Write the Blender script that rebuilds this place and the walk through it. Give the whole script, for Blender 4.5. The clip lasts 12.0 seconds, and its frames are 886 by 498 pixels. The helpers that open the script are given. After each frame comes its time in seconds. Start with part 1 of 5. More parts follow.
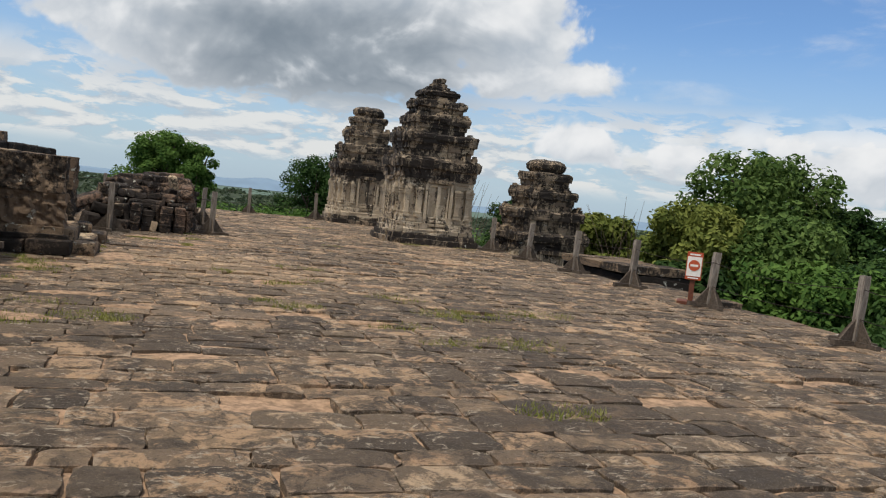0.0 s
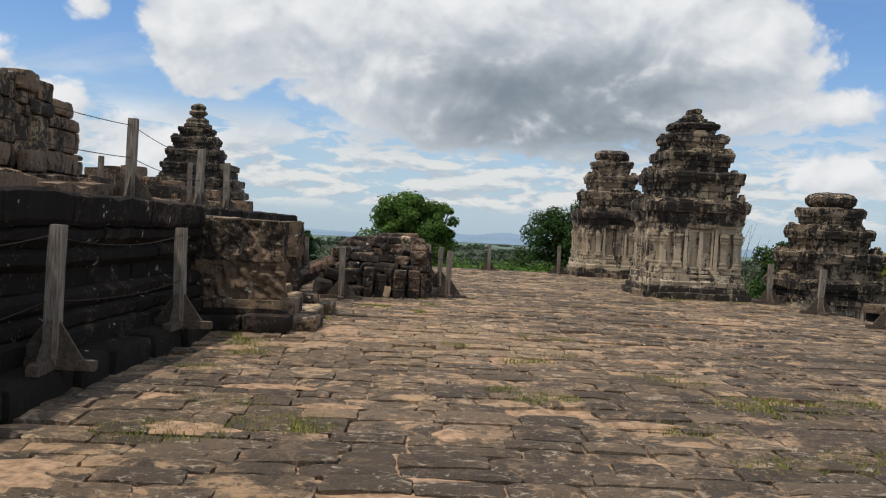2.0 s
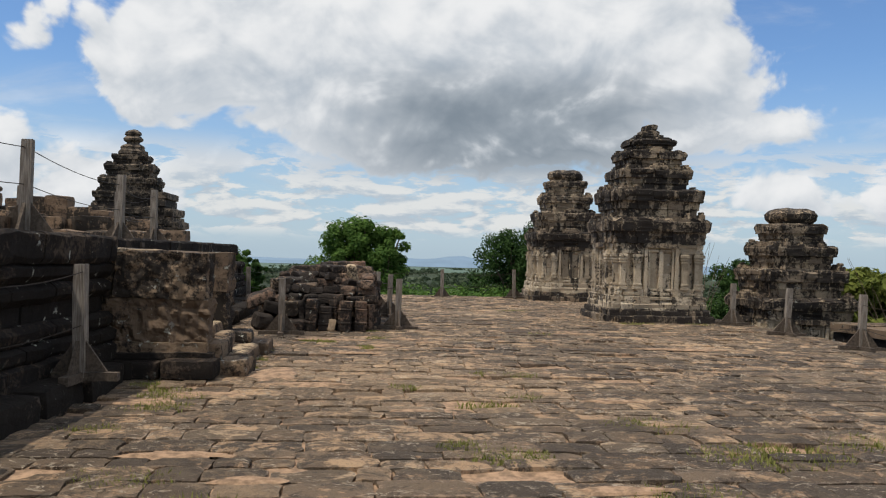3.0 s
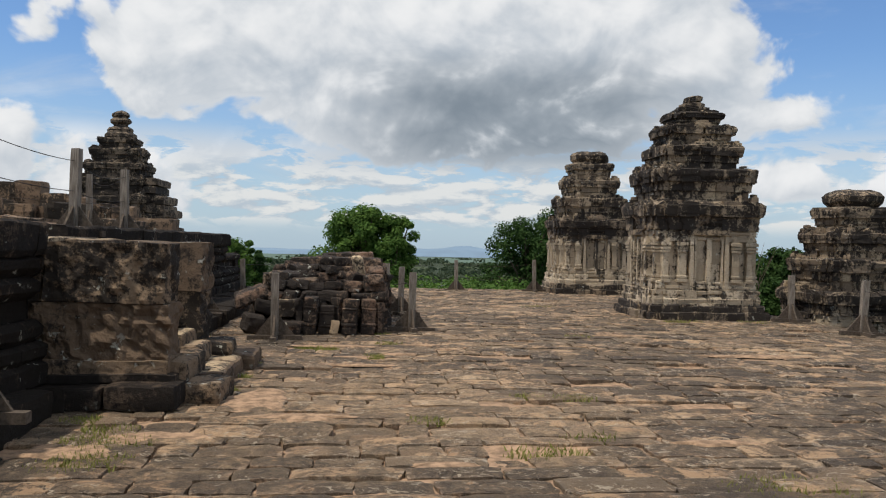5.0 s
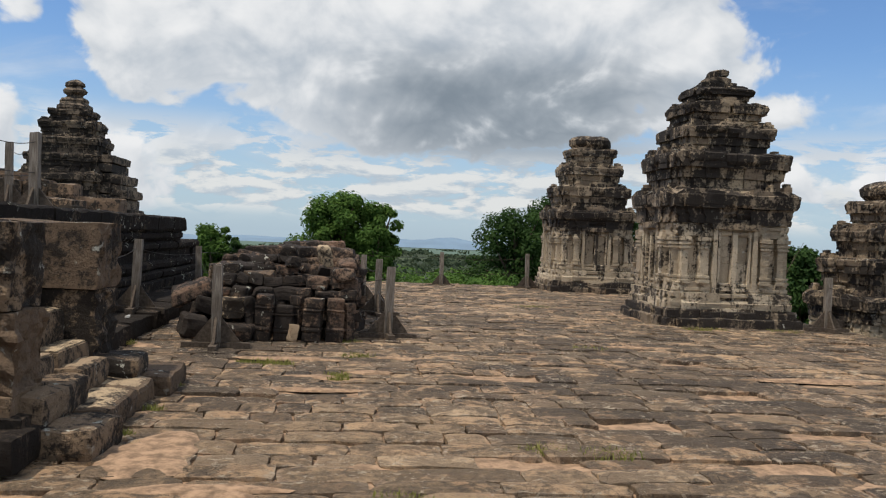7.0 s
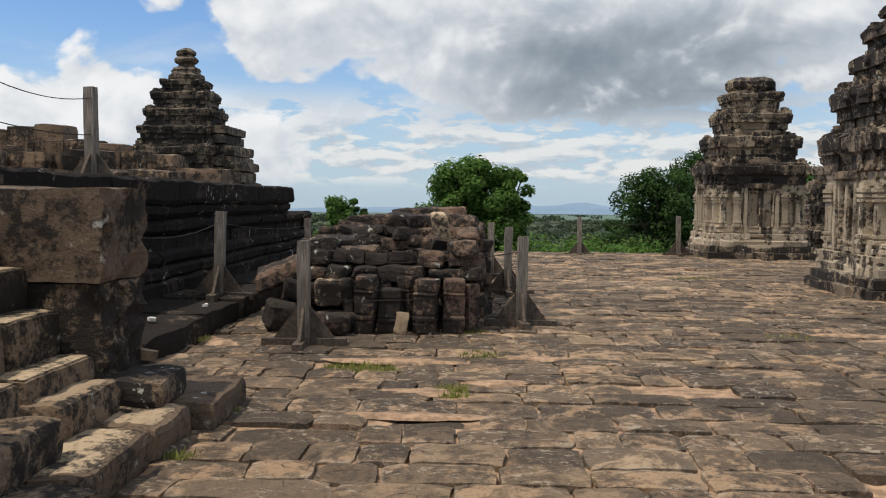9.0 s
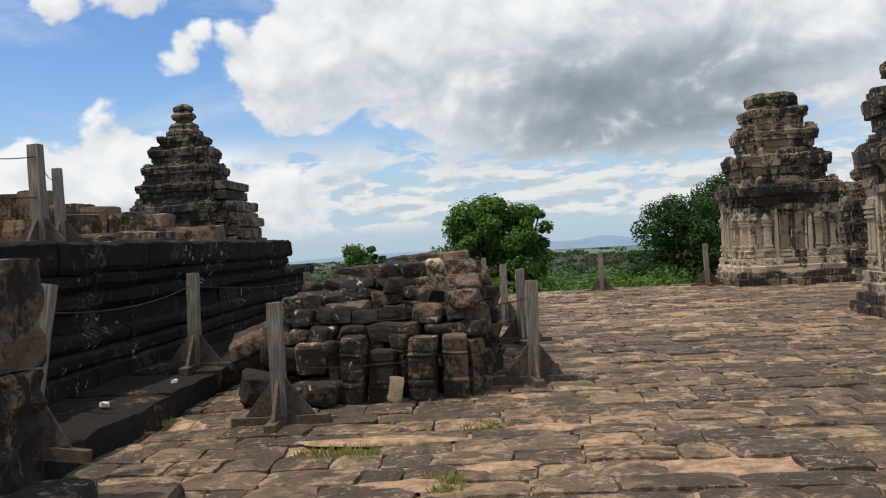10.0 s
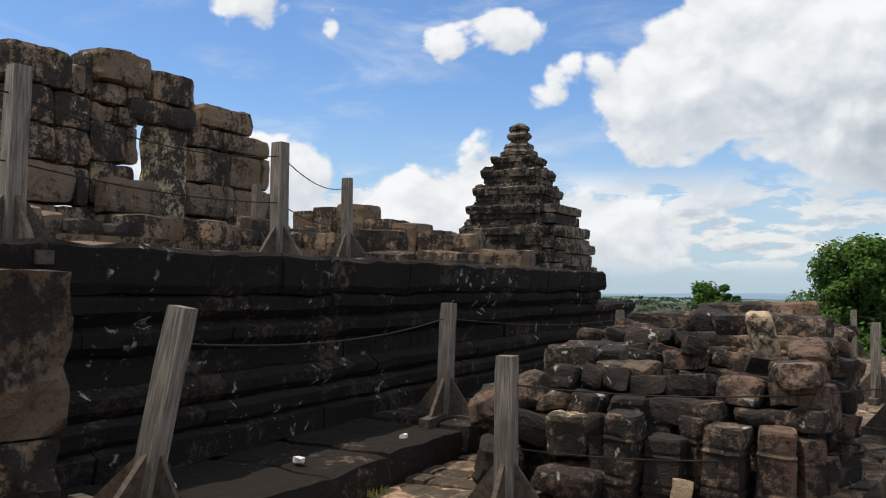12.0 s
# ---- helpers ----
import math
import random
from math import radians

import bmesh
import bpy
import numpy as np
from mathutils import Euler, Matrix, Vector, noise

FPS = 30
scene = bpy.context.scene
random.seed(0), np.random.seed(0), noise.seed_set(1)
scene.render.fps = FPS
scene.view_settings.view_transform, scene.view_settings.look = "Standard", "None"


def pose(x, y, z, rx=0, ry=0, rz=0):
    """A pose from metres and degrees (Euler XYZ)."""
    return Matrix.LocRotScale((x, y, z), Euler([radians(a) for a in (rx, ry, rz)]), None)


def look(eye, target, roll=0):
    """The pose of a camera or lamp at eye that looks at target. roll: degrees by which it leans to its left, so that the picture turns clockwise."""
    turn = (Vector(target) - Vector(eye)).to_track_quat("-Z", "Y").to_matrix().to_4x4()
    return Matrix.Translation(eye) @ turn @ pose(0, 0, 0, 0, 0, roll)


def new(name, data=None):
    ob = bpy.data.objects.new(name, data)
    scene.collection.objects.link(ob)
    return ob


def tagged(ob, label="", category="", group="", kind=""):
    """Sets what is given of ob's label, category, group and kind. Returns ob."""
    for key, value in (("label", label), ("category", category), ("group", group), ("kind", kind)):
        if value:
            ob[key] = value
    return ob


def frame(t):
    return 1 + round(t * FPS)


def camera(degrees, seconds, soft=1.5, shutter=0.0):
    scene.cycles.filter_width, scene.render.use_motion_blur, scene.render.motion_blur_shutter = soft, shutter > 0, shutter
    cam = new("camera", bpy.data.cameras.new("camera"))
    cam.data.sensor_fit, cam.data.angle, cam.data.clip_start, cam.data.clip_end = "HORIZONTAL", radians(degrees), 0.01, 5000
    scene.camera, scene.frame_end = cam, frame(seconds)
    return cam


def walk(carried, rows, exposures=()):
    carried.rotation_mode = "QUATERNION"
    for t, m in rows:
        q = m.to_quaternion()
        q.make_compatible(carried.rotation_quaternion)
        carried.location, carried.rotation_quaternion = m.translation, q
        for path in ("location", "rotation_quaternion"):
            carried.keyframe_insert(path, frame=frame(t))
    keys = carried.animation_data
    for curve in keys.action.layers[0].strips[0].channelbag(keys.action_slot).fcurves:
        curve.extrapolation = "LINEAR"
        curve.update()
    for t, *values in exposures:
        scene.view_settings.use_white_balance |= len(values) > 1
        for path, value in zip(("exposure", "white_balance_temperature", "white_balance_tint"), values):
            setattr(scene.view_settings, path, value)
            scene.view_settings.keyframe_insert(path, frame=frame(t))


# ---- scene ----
cam = camera(55.0, 12.0, soft=1.15)
PATH = [
    (0, (0.261, -9.297, 1.568), (0.895, -7.404, 1.443), 6.1),
    (0.5, (0.367, -8.63, 1.567), (0.709, -6.662, 1.455), 5.4),
    (1, (0.455, -8.027, 1.54), (0.588, -6.036, 1.418), 3.9),
    (1.5, (0.538, -7.398, 1.572), (0.639, -5.403, 1.489), 2.2),
    (2, (0.617, -6.729, 1.566), (0.691, -4.731, 1.517), 2.9),
    (2.5, (0.706, -6.14, 1.59), (0.809, -4.143, 1.573), 2.8),
    (3, (0.766, -5.497, 1.61), (0.947, -3.505, 1.622), 1.5),
    (5, (0.735, -2.888, 1.591), (0.902, -0.895, 1.579), 1.2),
    (5.5, (0.792, -2.288, 1.582), (0.964, -0.295, 1.584), 1.5),
    (6, (0.848, -1.596, 1.565), (1.071, 0.392, 1.543), 1.7),
    (6.5, (0.93, -0.893, 1.562), (1.155, 1.094, 1.536), 2.0),
    (8.5, (0.982, 1.748, 1.516), (0.982, 3.746, 1.422), 1.9),
    (9, (1.062, 2.417, 1.489), (0.96, 4.411, 1.374), 0.5),
    (9.5, (1.114, 3.045, 1.512), (0.954, 5.038, 1.445), -0.5),
    (10, (1.299, 3.647, 1.508), (1.142, 5.64, 1.493), -3.2),
    (10.5, (1.39, 4.204, 1.481), (1.196, 6.194, 1.454), -2.4),
    (11, (1.452, 4.833, 1.494), (1.071, 6.796, 1.489), 0.2),
    (11.5, (1.486, 5.387, 1.525), (0.798, 7.263, 1.596), 0.4),
    (12, (1.392, 5.998, 1.54), (0.452, 7.762, 1.612), 1.0),
]
walk(cam, [(t, look(eye, aim, roll)) for t, eye, aim, roll in PATH], exposures=[(0, -0.2), (6.5, -0.2), (12, -0.05)])

# ---- light: high midday sun a little to the left, broken cumulus ----
TO_SUN = Vector((-0.42, -0.16, 1.05)).normalized()
sun_data = bpy.data.lights.new("sun", "SUN")
sun_data.energy, sun_data.angle, sun_data.color = 4.05, radians(0.6), (1.0, 0.895, 0.76)
sun = new("sun", sun_data)
sun.matrix_world = look(TO_SUN * 50, (0, 0, 0))


class Nodes:
    """Short hand for building node trees."""

    def __init__(self, tree):
        self.tree = tree
        tree.nodes.clear()

    def add(self, kind, **settings):
        node = self.tree.nodes.new(kind)
        for key, value in settings.items():
            if key == "operation":
                node.operation = value
            elif key == "blend":
                node.blend_type = value
            elif key == "kind":
                node.data_type = value
            elif key == "feature":
                node.feature = value
            else:
                node.inputs[key.replace("_", " ")].default_value = value
        return node

    def link(self, a, b):
        self.tree.links.new(a, b)

    def feed(self, value, socket):
        if hasattr(value, "is_output"):
            self.link(value, socket)
        else:
            socket.default_value = value

    def math(self, operation, a, b=0.0, c=0.0, clamp=False):
        node = self.tree.nodes.new("ShaderNodeMath")
        node.operation, node.use_clamp = operation, clamp
        for value, socket in zip((a, b, c), node.inputs):
            self.feed(value, socket)
        return node.outputs[0]

    def vmath(self, operation, a, b=(0, 0, 0)):
        node = self.tree.nodes.new("ShaderNodeVectorMath")
        node.operation = operation
        self.feed(a, node.inputs[0])
        self.feed(b, node.inputs[1])
        return node.outputs[1] if operation in ("DOT_PRODUCT", "LENGTH", "DISTANCE") else node.outputs[0]

    def mix(self, fac, a, b, blend="MIX"):
        node = self.tree.nodes.new("ShaderNodeMix")
        node.data_type, node.blend_type = "RGBA", blend
        self.feed(fac, node.inputs[0])
        for value, socket in ((a, node.inputs[6]), (b, node.inputs[7])):
            if isinstance(value, tuple) and len(value) == 3:
                value = (*value, 1)
            self.feed(value, socket)
        return node.outputs[2]

    def step(self, value, low, high):
        node = self.tree.nodes.new("ShaderNodeMapRange")
        node.interpolation_type = "SMOOTHSTEP"
        self.feed(value, node.inputs[0])
        node.inputs[1].default_value, node.inputs[2].default_value = low, high
        return node.outputs[0]

    def noise(self, vector, scale, detail=5.0, rough=0.55, twist=0.0):
        node = self.tree.nodes.new("ShaderNodeTexNoise")
        self.feed(vector, node.inputs["Vector"])
        node.inputs["Scale"].default_value, node.inputs["Detail"].default_value = scale, detail
        node.inputs["Roughness"].default_value, node.inputs["Distortion"].default_value = rough, twist
        return node.outputs[0]

    def cells(self, vector, scale, feature="F1"):
        node = self.tree.nodes.new("ShaderNodeTexVoronoi")
        node.feature = feature
        self.feed(vector, node.inputs["Vector"])
        node.inputs["Scale"].default_value = scale
        return node.outputs[0]


def build_world():
    world = bpy.data.worlds.new("sky")
    world.use_nodes = True
    scene.world = world
    n = Nodes(world.node_tree)
    sky = n.tree.nodes.new("ShaderNodeTexSky")
    sky.sky_type, sky.sun_disc = "NISHITA", False
    sky.sun_elevation = math.asin(TO_SUN.z)
    sky.sun_rotation = math.atan2(TO_SUN.x, TO_SUN.y)
    sky.air_density, sky.dust_density = 1.0, 0.6
    blue = n.mix(1.0, sky.outputs[0], (0.094, 0.121, 0.155), "MULTIPLY")
    way = n.tree.nodes.new("ShaderNodeTexCoord").outputs["Generated"]
    split = n.tree.nodes.new("ShaderNodeSeparateXYZ")
    n.link(way, split.inputs[0])
    up = n.math("MAXIMUM", split.outputs[2], 0.0)
    # compass bearing and height above the horizon, in degrees
    bearing = n.math("MULTIPLY", n.math("ARCTAN2", split.outputs[0], split.outputs[1]), 57.296)
    height = n.math("MULTIPLY", n.math("ARCSINE", split.outputs[2]), 57.296)
    streaks = n.vmath("MULTIPLY", way, (13.0, 13.0, 46.0))
    flat = n.noise(streaks, 1.0, 10.0, 0.60, 0.3)
    flat_up = n.noise(n.vmath("ADD", streaks, (-0.1, 0.0, 0.42)), 1.0, 10.0, 0.60, 0.3)
    # single clouds: bearing, height, half width, half height, all in degrees
    clouds = ((5.0, 14.0, 20.5, 9.3), (-12.0, 12.2, 7.2, 4.6), (23.5, 8.3, 8.2, 1.9), (20.0, 11.8, 7.6, 4.4), (16.5, 8.6, 5.5, 2.8), (-23.6, 16.4, 2.7, 1.9), (-20.9, 13.6, 2.0, 1.9), (-32.6, 13.4, 1.0, 0.8),
              (-27.6, 15.2, 1.2, 0.9), (-35.7, 16.4, 1.0, 1.2), (-41.0, 18.0, 3.4, 1.3), (-25.0, 4.6, 4.6, 4.4), (-31.0, 4.4, 4.6, 2.9), (-17.2, 3.6, 4.6, 2.9), (-42.0, 6.2, 6.5, 4.4), (27.0, 4.6, 3.2, 1.9),
              (35.0, 4.2, 4.5, 1.3), (44.0, 4.4, 6.0, 2.0))

    def thickness(east, north):
        """Depth inside the nearest cloud's outline at a point shifted by some degrees, and its heaped relief."""
        b, h = n.math("ADD", bearing, east), n.math("ADD", height, north)
        deep = None
        for b0, h0, rb, rh in clouds:
            dx = n.math("MULTIPLY", n.math("SUBTRACT", b, b0), 1.0 / rb)
            dy = n.math("MULTIPLY", n.math("SUBTRACT", h, h0), 1.0 / rh)
            r = n.math("SQRT", n.math("MULTIPLY_ADD", dx, dx, n.math("MULTIPLY", dy, dy)))
            one = n.math("MULTIPLY", n.math("SUBTRACT", 1.0, r), min(rb, rh))
            deep = one if deep is None else n.math("MAXIMUM", deep, one)
        spot = n.tree.nodes.new("ShaderNodeCombineXYZ")
        n.link(b, spot.inputs[0])
        n.link(n.math("MULTIPLY", h, 1.25), spot.inputs[1])
        rag = n.noise(spot.outputs[0], 0.16, 10.0, 0.55, 0.5)
        heap = n.tree.nodes.new("ShaderNodeTexVoronoi")
        n.link(spot.outputs[0], heap.inputs["Vector"])
        heap.feature = "SMOOTH_F1"
        heap.inputs["Scale"].default_value, heap.inputs["Detail"].default_value = 0.30, 3.0
        heap.inputs["Roughness"].default_value, heap.inputs["Smoothness"].default_value = 0.48, 0.5
        relief = n.math("ADD", n.math("MULTIPLY", n.math("SUBTRACT", 0.75, heap.outputs["Distance"]), 1.7), n.math("MULTIPLY", n.math("SUBTRACT", rag, 0.46), 5.5))
        return deep, relief

    deep, relief = thickness(0.0, 0.0)
    deep_up, relief_up = thickness(-0.6, 1.2)
    body = n.math("ADD", deep, relief)
    heaped = n.step(body, -0.05, 0.75)
    rows = n.math("MULTIPLY", n.math("MULTIPLY", n.step(flat, 0.43, 0.52), n.step(height, 8.0, 5.5)), n.step(height, 0.4, 1.8))
    wisps = n.math("MULTIPLY", n.step(n.noise(n.vmath("MULTIPLY", way, (4.0, 4.0, 14.0)), 1.0, 8.0, 0.62, 0.8), 0.46, 0.72), 0.34)
    # away from the walk, three parts unseen cloud, added to whiten the ambient light
    rest = n.math("MULTIPLY", n.step(n.math("ABSOLUTE", bearing), 58.0, 85.0), n.step(n.noise(n.vmath("MULTIPLY", way, (4.0, 4.0, 7.0)), 1.0, 8.0, 0.58, 0.3), 0.43, 0.50))
    above = n.math("MULTIPLY", n.step(height, 24.0, 34.0), n.step(n.noise(n.vmath("MULTIPLY", way, (4.0, 4.0, 7.0)), 1.3, 8.0, 0.58, 0.3), 0.43, 0.50))
    cover = n.math("MAXIMUM", n.math("MAXIMUM", heaped, wisps), n.math("MAXIMUM", n.math("MAXIMUM", rest, above), n.math("MULTIPLY", rows, 0.9)))
    # sides turned to the sun are white, undersides grey
    slope = n.math("ADD", n.math("MULTIPLY", n.math("SUBTRACT", deep, deep_up), 0.30), n.math("MULTIPLY", n.math("SUBTRACT", relief, relief_up), 0.36))
    lit = n.step(slope, -0.95, 0.75)
    thin = n.step(body, 3.0, 0.2)
    lit = n.math("MAXIMUM", lit, n.math("MULTIPLY", thin, 0.5))
    broad = n.noise(n.vmath("MULTIPLY", way, (5.0, 5.0, 13.0)), 1.0, 5.0, 0.55)
    belly = n.math("MULTIPLY", n.math("MULTIPLY", n.step(n.math("ABSOLUTE", n.math("SUBTRACT", bearing, 9.5)), 15.0, 4.0), n.step(n.math("ABSOLUTE", n.math("SUBTRACT", height, 8.2)), 5.6, 1.5)), n.step(n.math("ADD", n.math("MULTIPLY", broad, 0.6), n.math("MULTIPLY", n.step(slope, 0.5, -0.5), 0.4)), 0.30, 0.62))
    white = n.mix(lit, (0.50, 0.57, 0.65), (0.97, 0.98, 0.99))
    grey = n.mix(n.math("MULTIPLY", belly, 0.88), white, n.mix(lit, (0.215, 0.265, 0.32), (0.46, 0.52, 0.58)))
    low_tone = n.mix(n.step(n.math("SUBTRACT", flat, flat_up), -0.11, 0.09), (0.54, 0.62, 0.70), (0.88, 0.885, 0.87))
    grey = n.mix(n.math("MULTIPLY", n.step(height, 6.0, 4.0), n.math("SUBTRACT", 1.0, heaped)), grey, low_tone)
    grey = n.mix(n.math("MULTIPLY", n.math("MULTIPLY", rest, 0.6), n.math("SUBTRACT", 1.0, heaped)), grey, (0.62, 0.68, 0.74))
    haze = n.step(height, 13.0, 0.0)
    clear = n.mix(n.math("MULTIPLY", haze, 0.72), blue, (0.53, 0.67, 0.80))
    colour = n.mix(n.math("MULTIPLY", cover, n.step(up, 0.0, 0.03)), clear, grey)
    back = n.add("ShaderNodeBackground", Strength=1.0)
    n.link(colour, back.inputs[0])
    out = n.tree.nodes.new("ShaderNodeOutputWorld")
    n.link(back.outputs[0], out.inputs[0])


build_world()


# ---- materials ----
def material(name):
    m = bpy.data.materials.new(name)
    m.use_nodes = True
    n = Nodes(m.node_tree)
    shader = n.tree.nodes.new("ShaderNodeBsdfPrincipled")
    out = n.tree.nodes.new("ShaderNodeOutputMaterial")
    n.link(shader.outputs[0], out.inputs[0])
    place = n.tree.nodes.new("ShaderNodeNewGeometry").outputs["Position"]
    return m, n, shader, place


def finish(n, shader, colour, rough, height, depth, reach=0.05):
    n.feed(colour if not isinstance(colour, tuple) else (*colour, 1), shader.inputs["Base Color"])
    n.feed(rough, shader.inputs["Roughness"])
    shader.inputs["Specular IOR Level"].default_value = 0.3
    bump = n.tree.nodes.new("ShaderNodeBump")
    bump.inputs["Strength"].default_value, bump.inputs["Distance"].default_value = depth, reach
    n.link(height, bump.inputs["Height"])
    n.link(bump.outputs[0], shader.inputs["Normal"])


def piece_tint(n):
    """A number that differs from stone to stone, for single stones and for stones joined in one mesh."""
    one = n.tree.nodes.new("ShaderNodeObjectInfo").outputs["Random"]
    island = n.tree.nodes.new("ShaderNodeNewGeometry").outputs["Random Per Island"]
    return n.math("FRACT", n.math("ADD", one, n.math("MULTIPLY", island, 7.31)))


def stone_material(name, pale, mid, dark, crust=0.5, spots=0.66, streak=0.0, ruddy=0.0):
    """Weathered sandstone: bedding, black lichen crust, pale lichen spots, rain streaks."""
    m, n, shader, p = material(name)
    tint = piece_tint(n)
    broad = n.noise(p, 0.8, 4, 0.6, 0.3)
    fine = n.noise(p, 9.0, 8, 0.65)
    grain = n.noise(p, 60.0, 4, 0.7)
    colour = n.mix(n.step(n.math("ADD", n.math("MULTIPLY", tint, 0.6), n.math("MULTIPLY", fine, 0.5)), 0.2, 0.85), mid, pale)
    if ruddy:
        colour = n.mix(n.math("MULTIPLY", n.step(n.noise(p, 2.3, 5, 0.6), 0.45, 0.7), ruddy), colour, (0.24, 0.11, 0.06))
    mould = n.math("ADD", n.math("ADD", n.math("MULTIPLY", broad, 0.55), n.math("MULTIPLY", n.noise(p, 4.0, 7, 0.68, 0.4), 0.6)),
                   n.math("MULTIPLY", tint, 0.16))
    if streak:
        long = n.vmath("MULTIPLY", p, (7.0, 7.0, 0.7))
        mould = n.math("ADD", mould, n.math("MULTIPLY", n.math("SUBTRACT", n.noise(long, 1.0, 5, 0.6), 0.5), streak))
    mould = n.math("ADD", mould, n.math("MULTIPLY", n.math("SUBTRACT", n.noise(p, 17.0, 8, 0.78), 0.5), 0.62))
    colour = n.mix(n.step(mould, crust - 0.01, crust + 0.11), colour, dark)
    pit = n.step(n.noise(p, 34.0, 7, 0.78), 0.54, 0.66)
    colour = n.mix(n.math("MULTIPLY", pit, 0.55), colour, n.mix(0.8, colour, (0.015, 0.013, 0.011)))
    lichen = n.math("MULTIPLY", n.step(n.noise(p, 8.5, 6, 0.62, 0.4), 0.60, 0.66), n.step(n.noise(p, 1.7, 4, 0.6), spots, spots + 0.08))
    colour = n.mix(n.math("MULTIPLY", lichen, 0.75), colour, (0.55, 0.55, 0.48))
    colour = n.mix(n.step(grain, 0.55, 0.8), colour, n.mix(0.5, colour, (0.03, 0.028, 0.025)))
    high = n.math("ADD", n.math("MULTIPLY", fine, 0.7), n.math("MULTIPLY", grain, 0.25))
    finish(n, shader, colour, n.math("ADD", 0.78, n.math("MULTIPLY", fine, 0.2)), high, 1.0, 0.06)
    return m


def paving_material():
    m, n, shader, p = material("worn paving stone")
    tint = piece_tint(n)
    other = n.math("FRACT", n.math("MULTIPLY", tint, 5.7))
    broad = n.noise(p, 0.35, 4, 0.6)
    patch = n.noise(p, 2.2, 9, 0.68, 0.8)
    fine = n.noise(p, 13.0, 9, 0.72)
    grain = n.noise(p, 85.0, 5, 0.75)
    # sandstone from grey-brown to tan; soft ochre stone shows where the dark skin has flaked away
    colour = n.mix(n.step(tint, 0.1, 0.9), (0.090, 0.069, 0.050), (0.215, 0.155, 0.103))
    # paler where feet have worn the skin
    worn = n.math("MULTIPLY", n.step(n.math("ADD", n.math("MULTIPLY", n.noise(p, 4.5, 7, 0.66, 0.4), 0.7), n.math("MULTIPLY", n.math("FRACT", n.math("MULTIPLY", tint, 3.3)), 0.22)), 0.47, 0.60), 0.42)
    # a ragged paler tan area around one point before the stair
    tan_area = n.step(n.math("ADD", n.vmath("DISTANCE", p, (1.1, 5.2, 0.0)), n.math("MULTIPLY", n.math("SUBTRACT", patch, 0.5), 5.0)), 3.6, 0.8)
    colour = n.mix(n.math("ADD", worn, n.math("MULTIPLY", tan_area, n.math("ADD", 0.14, n.math("MULTIPLY", n.step(fine, 0.38, 0.6), 0.42)))), colour, (0.48, 0.335, 0.20))
    flake = n.math("ADD", n.math("ADD", n.math("MULTIPLY", patch, 0.62), n.math("MULTIPLY", fine, 0.30)), n.math("MULTIPLY", other, 0.13))
    colour = n.mix(n.math("MULTIPLY", n.step(flake, 0.525, 0.580), 0.85), colour, n.mix(other, (0.44, 0.27, 0.155), (0.60, 0.41, 0.245)))
    whole = n.math("MULTIPLY", n.step(other, 0.88, 0.93), n.step(fine, 0.34, 0.5))
    colour = n.mix(n.math("MULTIPLY", whole, 0.8), colour, (0.56, 0.41, 0.265))
    # edges rubbed pale, with ochre earth trampled over them
    rim = n.tree.nodes.new("ShaderNodeAttribute")
    rim.attribute_name = "rim"
    rub = n.math("ADD", n.math("MULTIPLY", rim.outputs["Fac"], 0.20), n.math("ADD", n.math("MULTIPLY", n.noise(p, 7.0, 7, 0.68, 0.5), 0.6), n.math("MULTIPLY", n.noise(p, 1.1, 4, 0.6), 0.4)))
    colour = n.mix(n.math("MULTIPLY", n.step(rub, 0.67, 0.75), 0.8), colour, n.mix(other, (0.44, 0.29, 0.185), (0.52, 0.43, 0.32)))
    crust = n.math("ADD", n.math("ADD", n.math("MULTIPLY", n.noise(p, 3.4, 10, 0.74, 0.6), 0.62), n.math("MULTIPLY", broad, 0.28)), n.math("MULTIPLY", n.math("FRACT", n.math("MULTIPLY", tint, 11.3)), 0.10))
    colour = n.mix(n.math("MULTIPLY", n.step(crust, 0.455, 0.53), n.math("SUBTRACT", 0.80, n.math("MULTIPLY", tan_area, 0.25))), colour, (0.066, 0.051, 0.038))
    warp = n.tree.nodes.new("ShaderNodeTexNoise")
    n.link(p, warp.inputs["Vector"])
    warp.inputs["Scale"].default_value = 3.0
    veins = n.cells(n.vmath("ADD", p, n.vmath("MULTIPLY", warp.outputs["Color"], (0.45, 0.45, 0.45))), 2.6, "DISTANCE_TO_EDGE")
    crack = n.math("MULTIPLY", n.step(veins, 0.012, 0.002), n.step(n.noise(p, 0.9, 4, 0.6), 0.48, 0.58))
    colour = n.mix(n.math("MULTIPLY", crack, 0.6), colour, (0.025, 0.02, 0.016))
    # pale scuffs and lichen crusts
    scuff = n.math("MULTIPLY", n.step(n.noise(n.vmath("MULTIPLY", p, (1.0, 1.5, 1.0)), 8.0, 10, 0.72, 1.2), 0.555, 0.605), n.step(n.noise(p, 1.6, 5, 0.6), 0.44, 0.54))
    colour = n.mix(n.math("MULTIPLY", scuff, 0.8), colour, (0.55, 0.46, 0.345))
    speck = n.step(n.noise(p, 38.0, 6, 0.75), 0.53, 0.68)
    colour = n.mix(n.math("MULTIPLY", speck, 0.75), colour, n.mix(0.75, colour, (0.02, 0.018, 0.015)))
    colour = n.mix(n.math("MULTIPLY", n.step(grain, 0.54, 0.68), 0.65), colour, n.mix(0.5, colour, (0.55, 0.45, 0.33)))
